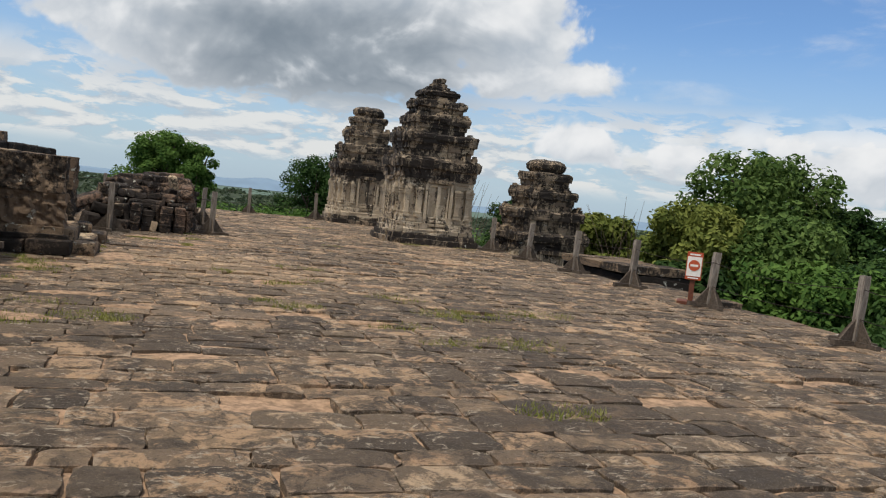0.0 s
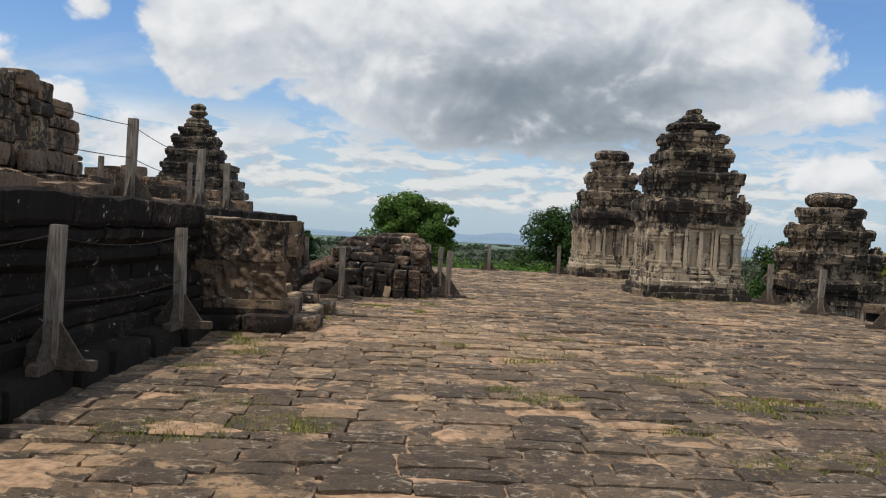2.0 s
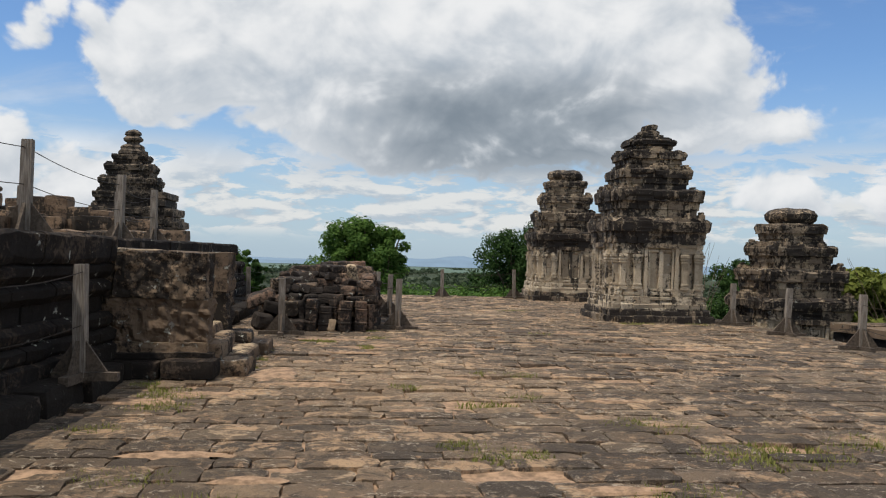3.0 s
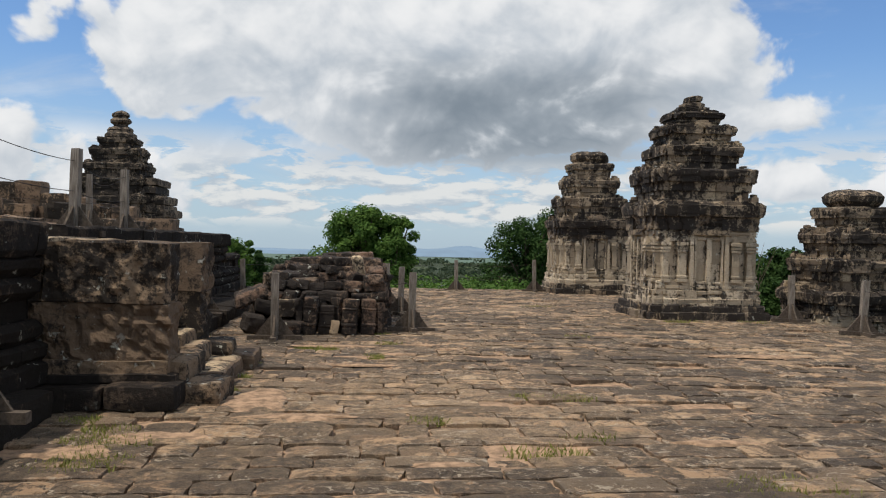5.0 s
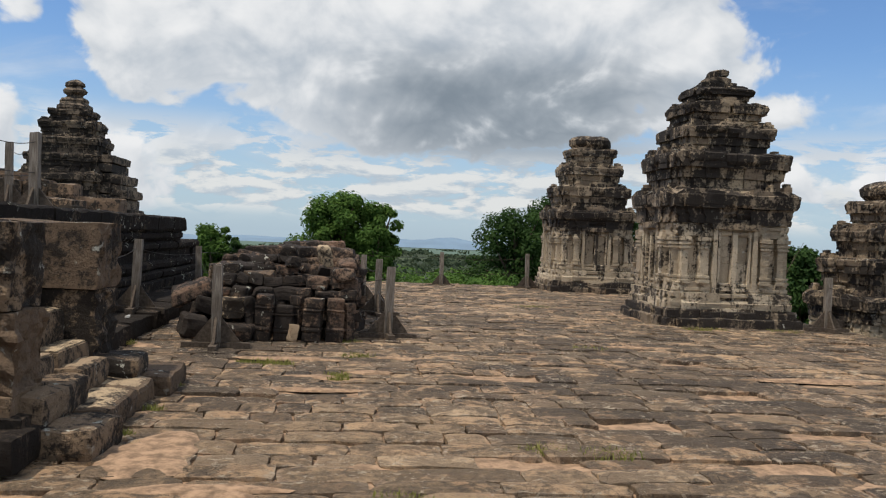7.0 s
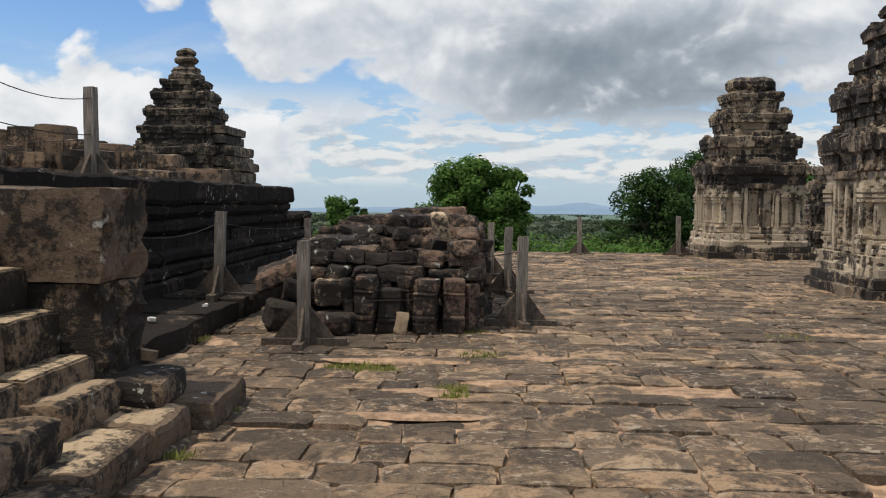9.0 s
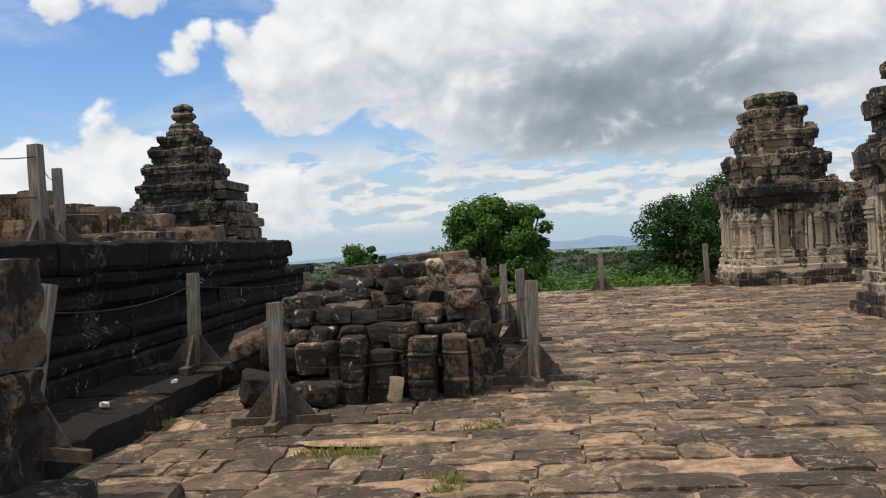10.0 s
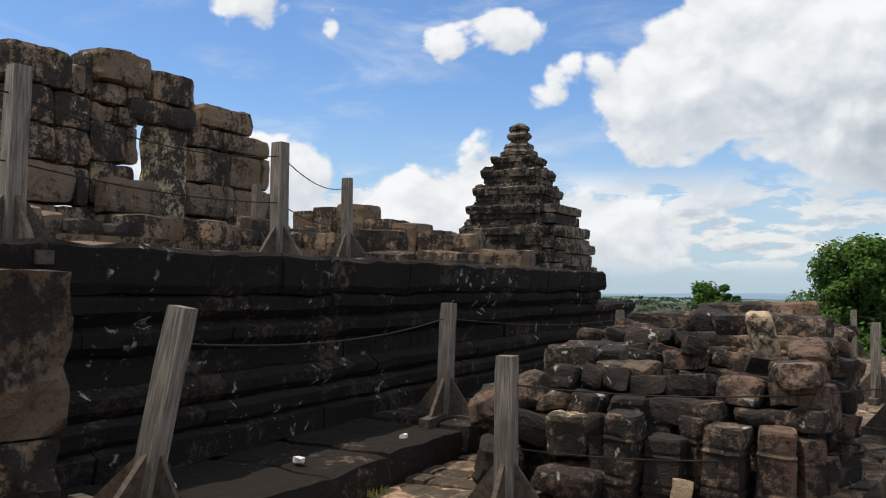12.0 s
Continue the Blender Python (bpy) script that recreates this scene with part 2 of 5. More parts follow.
    high = n.math("SUBTRACT", n.math("ADD", n.math("MULTIPLY", fine, 0.9), n.math("MULTIPLY", grain, 0.3)), n.math("MULTIPLY", crack, 0.4))
    finish(n, shader, colour, 0.82, high, 1.0, 0.06)
    return m


def soil_material():
    m, n, shader, p = material("sandy soil and dry grass in joints")
    fine = n.noise(p, 14.0, 7, 0.7)
    broad = n.noise(p, 0.9, 4, 0.6)
    colour = n.mix(n.step(fine, 0.3, 0.7), (0.12, 0.085, 0.056), (0.30, 0.20, 0.115))
    colour = n.mix(n.math("MULTIPLY", n.step(broad, 0.5, 0.66), 0.6), colour, (0.33, 0.20, 0.11))
    finish(n, shader, colour, 0.95, fine, 0.9, 0.04)
    return m


def wood_material():
    m, n, shader, p = material("silvery weathered timber")
    inside = n.tree.nodes.new("ShaderNodeTexCoord").outputs["Object"]
    long = n.vmath("MULTIPLY", inside, (1.0, 1.0, 0.06))
    fibre = n.noise(long, 70.0, 5, 0.65)
    stain = n.noise(p, 2.5, 5, 0.6)
    colour = n.mix(n.step(fibre, 0.3, 0.7), (0.115, 0.095, 0.078), (0.31, 0.275, 0.235))
    colour = n.mix(n.math("MULTIPLY", n.step(stain, 0.45, 0.7), 0.5), colour, (0.10, 0.08, 0.062))
    finish(n, shader, colour, 0.85, fibre, 0.7, 0.01)
    return m


def leaf_material(name, dark, light):
    m, n, shader, p = material(name)
    island = n.tree.nodes.new("ShaderNodeNewGeometry").outputs["Random Per Island"]
    mass = n.noise(p, 0.9, 3, 0.5)
    colour = n.mix(n.math("ADD", n.math("MULTIPLY", island, 0.6), n.math("MULTIPLY", n.step(mass, 0.35, 0.65), 0.4)), dark, light)
    n.link(colour, shader.inputs["Base Color"])
    shader.inputs["Roughness"].default_value = 0.75
    shader.inputs["Specular IOR Level"].default_value = 0.12
    shader.inputs["Transmission Weight"].default_value = 0.0
    through_light = n.tree.nodes.new("ShaderNodeBsdfTranslucent")
    n.link(colour, through_light.inputs[0])
    both = n.tree.nodes.new("ShaderNodeMixShader")
    both.inputs[0].default_value = 0.3
    n.link(shader.outputs[0], both.inputs[1])
    n.link(through_light.outputs[0], both.inputs[2])
    out = [x for x in n.tree.nodes if x.type == "OUTPUT_MATERIAL"][0]
    n.link(both.outputs[0], out.inputs[0])
    return m


def plain_material(name, a, b, scale=20.0, rough=0.7, metal=0.0):
    m, n, shader, p = material(name)
    grit = n.noise(p, scale, 6, 0.65)
    shader.inputs["Metallic"].default_value = metal
    finish(n, shader, n.mix(n.step(grit, 0.3, 0.7), a, b), rough, grit, 0.4, 0.01)
    return m


def plain_land_material():
    m, n, shader, p = material("wooded plain")
    clump = n.noise(p, 0.03, 8, 0.7)
    field = n.noise(p, 0.0035, 5, 0.6)
    near = n.noise(p, 0.5, 6, 0.65)
    colour = n.mix(n.step(clump, 0.38, 0.62), (0.010, 0.021, 0.010), (0.042, 0.060, 0.027))
    colour = n.mix(n.math("MULTIPLY", n.step(field, 0.52, 0.62), 0.35), colour, (0.10, 0.125, 0.05))
    finish(n, shader, colour, 0.9, near, 1.0, 1.0)
    return m


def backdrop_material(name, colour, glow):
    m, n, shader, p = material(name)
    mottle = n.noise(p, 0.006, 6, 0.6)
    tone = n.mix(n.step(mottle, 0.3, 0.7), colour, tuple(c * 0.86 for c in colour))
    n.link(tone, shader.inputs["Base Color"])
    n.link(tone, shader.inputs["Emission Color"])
    # air haze is painted into the tone, and a faint glow lifts it
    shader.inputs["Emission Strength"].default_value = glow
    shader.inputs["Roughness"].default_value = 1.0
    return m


TOWER = stone_material("pale streaked sandstone", (0.60, 0.505, 0.375), (0.33, 0.27, 0.195), (0.050, 0.041, 0.033), 0.685, 0.58, 0.6)
TOWER_DARK = stone_material("black lichened sandstone", (0.46, 0.365, 0.25), (0.20, 0.152, 0.108), (0.036, 0.029, 0.024), 0.61, 0.56, 0.45)
TOWER_BLACK = stone_material("sooty lichened sandstone", (0.44, 0.35, 0.245), (0.19, 0.148, 0.107), (0.033, 0.027, 0.023), 0.565, 0.55, 0.5)
TOWER_SOOT = stone_material("brown-black lichened sandstone", (0.38, 0.295, 0.205), (0.165, 0.128, 0.094), (0.034, 0.028, 0.023), 0.565, 0.56, 0.35)
LEDGE = stone_material("black ledge stone", (0.17, 0.130, 0.098), (0.080, 0.062, 0.050), (0.027, 0.023, 0.020), 0.48, 0.60, 0.0)
WALL = stone_material("black-crusted sandstone", (0.14, 0.105, 0.078), (0.066, 0.050, 0.039), (0.024, 0.0205, 0.0185), 0.49, 0.51, 0.1)
FLANK = stone_material("brown weathered sandstone", (0.25, 0.178, 0.116), (0.135, 0.094, 0.063), (0.028, 0.022, 0.0175), 0.625, 0.50, 0.25)
RUIN = stone_material("mottled brown ruin stone", (0.34, 0.235, 0.152), (0.185, 0.128, 0.087), (0.040, 0.032, 0.025), 0.60, 0.54, 0.3)
RUBBLE = stone_material("reddish brown rubble stone", (0.27, 0.185, 0.127), (0.13, 0.087, 0.063), (0.028, 0.022, 0.0185), 0.56, 0.51, 0.1, 0.28)
# pale stone; on step tops its tone also carries the sunlight
TREAD = stone_material("pale stone, also for sunlit tops", (0.54, 0.42, 0.275), (0.34, 0.25, 0.165), (0.055, 0.043, 0.033), 0.66, 0.7)
for stone in (LEDGE, WALL):
    for node in stone.node_tree.nodes:
        if node.type == "BSDF_PRINCIPLED":
            node.inputs["Specular IOR Level"].default_value = 0.08
PAVING = paving_material()
SOIL = soil_material()
WOOD = wood_material()
# darker copy of the timber with the wall's shade in its tone
WOOD_DARK = plain_material("timber darkened for wall shade", (0.05, 0.039, 0.030), (0.12, 0.094, 0.072), 25, 0.9)
WIRE = plain_material("rusty wire", (0.02, 0.017, 0.015), (0.06, 0.045, 0.035), 40, 0.6, 0.6)
LEAF = leaf_material("fresh green leaves", (0.035, 0.085, 0.016), (0.12, 0.21, 0.045))
LEAF_DARK = leaf_material("deep green leaves", (0.016, 0.042, 0.012), (0.06, 0.115, 0.03))
LEAF_MID = leaf_material("middle green leaves", (0.038, 0.082, 0.018), (0.135, 0.205, 0.055))
LEAF_YELLOW = leaf_material("yellowish green leaves", (0.07, 0.10, 0.02), (0.22, 0.25, 0.06))
GRASS = leaf_material("short grass", (0.12, 0.15, 0.03), (0.34, 0.33, 0.11))
# greyer green: the haze of distance is mixed into the leaf colour
LEAF_FAR = leaf_material("far canopy leaves, haze painted in", (0.028, 0.048, 0.028), (0.075, 0.10, 0.058))
BARK = plain_material("grey brown bark", (0.07, 0.052, 0.04), (0.16, 0.125, 0.095), 12, 0.9)
LAND = plain_land_material()
FAR_LAND = backdrop_material("far woodland, haze painted in", (0.085, 0.135, 0.105), 0.12)
HILLS = backdrop_material("distant hills, blue haze painted in", (0.15, 0.225, 0.31), 0.28)
SAND = plain_material("ochre sand", (0.15, 0.10, 0.064), (0.42, 0.28, 0.178), 9, 0.95)
SIGN_WHITE = plain_material("white enamel sign board", (0.72, 0.70, 0.66), (0.82, 0.80, 0.76), 30, 0.5)
SIGN_RED = plain_material("orange red sign paint", (0.42, 0.075, 0.03), (0.50, 0.10, 0.04), 30, 0.5)
SIGN_BROWN = plain_material("brown painted sign post", (0.10, 0.035, 0.02), (0.16, 0.055, 0.03), 30, 0.6)

# ---- mesh helpers ----
rng = random.Random(11)


def mesh_from(name, bm, mat):
    me = bpy.data.meshes.new(name)
    bmesh.ops.recalc_face_normals(bm, faces=bm.faces)
    bm.to_mesh(me)
    bm.free()
    me.materials.append(mat)
    return me


def part(name, bm, mat, parent=None, label="", smooth=False):
    me = mesh_from(name, bm, mat)
    if smooth:
        me.shade_smooth()
    ob = new(name, me)
    if parent:
        ob.parent = parent
    if label:
        ob["label"] = label
    return ob


def empty(name, label, category, group="", at=None, kind=""):
    ob = new(name)
    if at is not None:
        ob.matrix_basis = at
    return tagged(ob, label, category, group, kind)


def wobble(p, size, amount):
    v = noise.noise_vector(Vector(p) * size)
    return Vector((v.x, v.y, v.z)) * amount


def grid_box(bm, lo, hi, cell=0.25, rough=0.02, size=2.2, m=None, soft=0.0, seed=0.0):
    """A stone block: a box cut into cells whose faces are worn uneven and whose edges are rounded off."""
    lo, hi = Vector(lo), Vector(hi)
    mid, half = (lo + hi) / 2, (hi - lo) / 2
    count = [max(1, min(14, round((hi[i] - lo[i]) / cell))) for i in range(3)]
    made = {}

    def vert(i, j, k):
        key = (i, j, k)
        if key not in made:
            p = Vector([lo[a] + (hi[a] - lo[a]) * (i, j, k)[a] / count[a] for a in range(3)])
            if soft:
                ends = sum(1 for a in range(3) if (i, j, k)[a] in (0, count[a]))
                if ends >= 2:
                    for a in range(3):
                        if (i, j, k)[a] in (0, count[a]):
                            p[a] += (mid[a] - p[a]) / max(half[a], 1e-6) * soft * (0.35 if ends == 2 else 0.6)
            q = m @ p if m else p
            made[key] = bm.verts.new(q + wobble(q + Vector((seed, seed * 0.7, 0)), size, rough) + wobble(q, size * 3.7, rough * 0.4))
        return made[key]

    for a in range(3):
        b, c = (a + 1) % 3, (a + 2) % 3
        for side in (0, count[a]):
            for i in range(count[b]):
                for j in range(count[c]):
                    quad = []
                    for di, dj in ((0, 0), (1, 0), (1, 1), (0, 1)):
                        key = [0, 0, 0]
                        key[a], key[b], key[c] = side, i + di, j + dj
                        quad.append(vert(*key))
                    bm.faces.new(quad if side else quad[::-1])
    return bm


def block(name, lo, hi, mat, parent=None, cell=0.25, rough=0.02, soft=0.03, label="", m=None, seed=0.0, size=2.2):
    bm = bmesh.new()
    grid_box(bm, lo, hi, cell, rough, size, m, soft, seed)
    return part(name, bm, mat, parent, label)


def sweep(bm, profile, a, b, out, stations=3, rough=0.01, depth=0.3, lift=None):
    """A run of moulded stone from a to b (on the plan), its profile a list of (z, how far it stands out)."""
    a, b, out = Vector((*a, 0)), Vector((*b, 0)), Vector((*out, 0))
    rings = []
    for s in range(stations + 1):
        base = a.lerp(b, s / stations)
        ring = []
        for z, o in [*profile, (profile[-1][0], -depth), (profile[0][0], -depth)]:
            p = base + out * o
            p.z = z + (lift(p) if lift else 0)
            ring.append(bm.verts.new(p + wobble(p, 2.4, rough) + wobble(p, 9.0, rough * 0.6)))
        rings.append(ring)
    k = len(rings[0])
    for r0, r1 in zip(rings, rings[1:]):
        for i in range(k):
            bm.faces.new((r0[i], r0[(i + 1) % k], r1[(i + 1) % k], r1[i]))
    bm.faces.new(rings[0][::-1])
    bm.faces.new(rings[-1])


def tube(bm, points, radii, sides=7):
    rings = []
    for i, p in enumerate(points):
        p = Vector(p)
        along = (Vector(points[min(i + 1, len(points) - 1)]) - Vector(points[max(i - 1, 0)])).normalized()
        u = along.orthogonal().normalized()
        v = along.cross(u)
        rings.append([bm.verts.new(p + (u * math.cos(t) + v * math.sin(t)) * radii[i]) for t in
                      [2 * math.pi * j / sides for j in range(sides)]])
    for r0, r1 in zip(rings, rings[1:]):
        for j in range(sides):
            bm.faces.new((r0[j], r0[(j + 1) % sides], r1[(j + 1) % sides], r1[j]))
    bm.faces.new(rings[0][::-1])
    bm.faces.new(rings[-1])

# ---- the land: one sheet from the temple hill to the horizon ----
def hill_height(r):
    """The ground falls from the temple's foot to the wooded plain."""
    if r < 34:
        return -4.0 - 0.02 * r
    if r < 240:
        t = (r - 34) / 206
        return -4.7 - 60.3 * (t * t * (3 - 2 * t)) ** 0.8
    return -65.0


def build_land():
    bm = bmesh.new()
    radii = [0, 12, 24, 34, 44, 56, 70, 90, 120, 150, 185, 240, 320, 450, 650, 900, 1300, 1900, 2700, 3600, 4900]
    rings = []
    for r in radii:
        ring = []
        for j in range(96 if r else 1):
            a = 2 * math.pi * j / 96
            x, y = r * math.cos(a), 9 + r * math.sin(a)
            z = hill_height(r)
            if 30 < r < 3000:
                z += noise.noise((x * 0.02, y * 0.02, 0)) * min(3.0, r * 0.03)
            ring.append(bm.verts.new((x, y, z)))
        rings.append(ring)
    for j in range(96):
        bm.faces.new((rings[0][0], rings[1][j], rings[1][(j + 1) % 96]))
    for r0, r1 in zip(rings[1:], rings[2:]):
        for j in range(96):
            bm.faces.new((r0[j], r1[j], r1[(j + 1) % 96], r0[(j + 1) % 96]))
    tagged(part("ground", bm, LAND, smooth=True), "green wooded plain stretching to the horizon", "ground", kind="structure")


build_land()


def ridge(name, distance, base, heights, a0, a1, mat, label):
    """A far range of hills as a long mound."""
    bm = bmesh.new()
    rows = []
    count = 160
    for i in range(count + 1):
        f = i / count
        a = radians(a0 + (a1 - a0) * f)
        h = max(2.0, heights(f, a))
        row = []
        for k, (back, up) in enumerate(((0, 0), (120, 0.55), (260, 1.0), (420, 0.4), (500, 0))):
            d = distance + back
            row.append(bm.verts.new((math.sin(a) * d, math.cos(a) * d, base + h * up)))
        rows.append(row)
    for r0, r1 in zip(rows, rows[1:]):
        for k in range(4):
            bm.faces.new((r0[k], r1[k], r1[k + 1], r0[k + 1]))
    tagged(part(name, bm, mat, smooth=True), label, "hills", kind="structure")


def peaks(f, a):
    d = math.degrees(a)
    h = 10 + 14 * noise.noise((d * 0.35, 1.0, 0)) + 5 * noise.noise((d * 1.3, 4.0, 0))
    for centre, width, top in ((3.4, 2.2, 34), (6.2, 1.6, 36), (9.5, 3.0, 22), (-9.0, 5.0, 16), (30, 7, 34), (22, 4, 20), (-4, 2.5, 14)):
        h += top * math.exp(-((d - centre) / width) ** 2)
    return h


ridge("backdrop_hills", 4300, -68, peaks, -75, 75, HILLS, "low hills on the far horizon, blue haze in their colour")
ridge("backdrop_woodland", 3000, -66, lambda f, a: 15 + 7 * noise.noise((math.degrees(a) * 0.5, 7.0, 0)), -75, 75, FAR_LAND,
      "band of distant woodland with haze in its colour")


# ---- the terrace ----
EDGE_X, EDGE_Y = 10.75, 27.3


def build_terrace():
    bm = bmesh.new()
    grid_box(bm, (-3.4, -24, -2.2), (EDGE_X - 0.1, EDGE_Y - 0.1, -0.085), 3.0, 0.0)
    tagged(part("floor", bm, SOIL), "sandy soil bed under the terrace paving", "floor", kind="structure")
    # earth washed into the joints, uneven
    bm = bmesh.new()
    lines = []
    for j in range(320):
        y = -11.0 + j * 0.12
        line = []
        for i in range(108):
            x = -2.3 + i * 0.12
            h = -0.046 + 0.026 * noise.noise((x * 0.7, y * 0.8, 3)) + 0.034 * noise.noise((x * 2.3, y * 3.2, 9)) + 0.012 * noise.noise((x * 7, y * 8, 1))
            line.append(bm.verts.new((x, y, max(-0.084, min(-0.006, h)))))
        lines.append(line)
    for a, b in zip(lines, lines[1:]):
        for i in range(107):
            bm.faces.new((a[i], a[i + 1], b[i + 1], b[i]))
    earth = part("joint_earth", bm, SAND, bpy.data.objects["floor"], smooth=True)
    tagged(earth, "ochre earth washed into the joints of the paving", kind="stuff")
    # outer retaining wall and lower tier
    bm = bmesh.new()
    for z0, z1, out in ((-0.32, -0.03, 0.05), (-0.9, -0.33, -0.05), (-1.5, -0.91, 0.0), (-2.3, -1.51, 0.12)):
        y = -24.0
        while y < EDGE_Y:
            step = rng.uniform(0.8, 1.5)
            y1 = min(y + step, EDGE_Y)
            grid_box(bm, (EDGE_X - 0.5, y, z0), (EDGE_X + out, y1 - 0.01, z1), 0.5, 0.02, 2.2, None, 0.03)
            y = y1
        x = -8.0
        while x < EDGE_X - 0.5:
            x1 = min(x + rng.uniform(0.8, 1.5), EDGE_X - 0.5)
            grid_box(bm, (x, EDGE_Y - 0.5, z0), (x1 - 0.01, EDGE_Y + out, z1), 0.5, 0.02, 2.2, None, 0.03)
            x = x1
    tagged(part("wall_terrace", bm, WALL), "dark stone retaining wall under the terrace edge", "wall", kind="structure")
    bm = bmesh.new()
    grid_box(bm, (EDGE_X, -30, -4.6), (EDGE_X + 5.2, EDGE_Y + 8, -1.85), 2.0, 0.03)
    grid_box(bm, (-20, EDGE_Y, -4.6), (EDGE_X, EDGE_Y + 8, -1.85), 2.0, 0.03)
    tagged(part("floor_lower_tier", bm, FLANK), "stone platform of the lower tier", "floor", kind="structure")


build_terrace()

# ---- the pyramid tier beside the walk ----
WALL_X, WALL_END, LOW_END = -3.15, 20.25, 22.4


def sag(p):
    """The old masonry dips towards its far corner."""
    y = min(max(p.y, -24), LOW_END)
    return (2.0 - y) * 0.0135 * min(1.0, max(0.0, p.z - 0.24) / 1.3)


TIER = (((0.22, 0.16), (0.40, 0.17), (0.43, 0.10)), ((0.43, 0.09), (0.47, 0.13), (0.56, 0.14), (0.60, 0.06)),
        ((0.60, 0.02), (0.66, 0.08), (0.74, 0.09), (0.80, 0.01)), ((0.80, -0.05), (0.98, -0.05), (1.0, -0.02)),
        ((1.0, -0.02), (1.06, 0.05), (1.14, 0.06), (1.2, -0.03)), ((1.2, -0.02), (1.28, 0.07), (1.36, 0.08), (1.40, 0.02)),
        ((1.40, 0.08), (1.46, 0.12), (1.70, 0.13), (1.73, 0.09)))


def wall_x(y):
    """The wall's face; the stretch before the stair stands further forward and runs a little askew."""
    return -2.47 - 0.066 * (4.9 - y) if y < 5.45 else WALL_X


def build_pyramid():
    bm = bmesh.new()
    grid_box(bm, (-13.0, -24, -1.0), (WALL_X - 0.25, WALL_END - 0.3, 1.3), 4.0, 0.0)
    grid_box(bm, (-13.0, WALL_END - 0.5, -1.0), (WALL_X - 0.25, LOW_END - 0.3, 0.85), 4.0, 0.0)
    for k in range(10):
        y = -24 + 2.9 * k
        grid_box(bm, (WALL_X - 0.5, y, -1.0), (wall_x(y) - 0.22, y + 2.9, 1.42), 3.0, 0.0)
    tagged(part("wall_pyramid_core", bm, WALL), "solid dark stone core of the pyramid tier", "wall", kind="structure")
    wall = empty("wall_pyramid", "black weathered moulded sandstone wall of the pyramid tier", "wall", kind="structure")
    for course, profile in enumerate(TIER):
        name = "foot_stone" if course < 2 else "cornice_stone" if course > 4 else "moulded_stone"
        y = -24.0
        turn = (WALL_END if course > 4 else LOW_END) - 0.12 * (course % 2)
        while y < turn:
            y1 = min(y + rng.uniform(0.7, 1.5), turn)
            if y < 5.45 < y1:
                y1 = 5.45
            if not (course > 5 and 5.8 < (y + y1) / 2 < 7.5):
                j = rng.uniform(-0.018, 0.018)
                bm = bmesh.new()
                sweep(bm, [(z, o + j) for z, o in profile], (wall_x(y), y + 0.004), (wall_x(min(y1, 5.4) if y < 5.45 else y1), y1 - 0.004), (1, 0), 7, 0.022 if course < 6 else 0.035, 0.5, sag)
                part(name, bm, WALL, wall)
            y = y1
        x = -13.0
        while x < WALL_X:
            x1 = min(x + rng.uniform(0.7, 1.4), WALL_X + 0.02)
            bm = bmesh.new()
            sweep(bm, profile, (x1, turn), (x + 0.006, turn), (0, 1), 3, 0.014, 0.5, sag)
            part(name, bm, WALL, wall)
            x = x1
    # paving of the tier's top
    top = empty("floor_tier_top", "worn stone slabs on top of the pyramid tier", "floor", kind="structure")
    bm = bmesh.new()
    y = -24.0
    while y < WALL_END - 0.5:
        d = rng.uniform(0.5, 0.8)
        x = wall_x(y + d / 2) - 0.3
        first = True
        while x > -13:
            w = rng.uniform(0.6, 1.2)
            if not (5.8 < y + d / 2 < 7.6 and first):
                grid_box(bm, (x - w + 0.01, y, 1.42), (x, y + d - 0.012, 1.74 + sag(Vector((0, y, 1.5))) + rng.uniform(-0.02, 0.015)), 0.5, 0.015, 2, None, 0.02)
            x -= w
            first = False
        y += d
    part("slab", bm, FLANK, top)
    # set-back second course
    low = empty("wall_second_tier", "low set-back course of broken brown stones", "wall", kind="structure")
    bm = bmesh.new()
    y = -22.0
    while y < WALL_END - 1.0:
        d = rng.uniform(0.8, 1.6)
        h = 1.74 + sag(Vector((0, y, 1.5)))
        if not 5.2 < y + d / 2 < 7.6:
            grid_box(bm, (-5.6, y, h - 0.1), (wall_x(y) - 0.6 + rng.uniform(-0.1, 0.06), y + d - 0.02, h + rng.uniform(0.10, 0.2)), 0.2, 0.035, 3, None, 0.04)
        y += d
    part("stone", bm, RUIN, low)
    # ledge along the foot
    ledge = empty("ledge", "low black stone ledge along the foot of the wall", "ledge", kind="structure")
    for y0, y1, x in ((-24, 5.0, -2.12), (8.1, 22.2, -1.97)):
        y = y0
        while y < y1:
            ye = min(y + rng.uniform(0.6, 1.3), y1)
            x = -1.95 - 0.055 * (4.9 - y) if y1 < 6 else x
            block("stone", (wall_x(y) - 0.1, y, -0.1), (x + rng.uniform(-0.04, 0.03), ye - 0.012, 0.235 + rng.uniform(-0.025, 0.02)), LEDGE, ledge, 0.12, 0.034, 0.045)
            y = ye


build_pyramid()


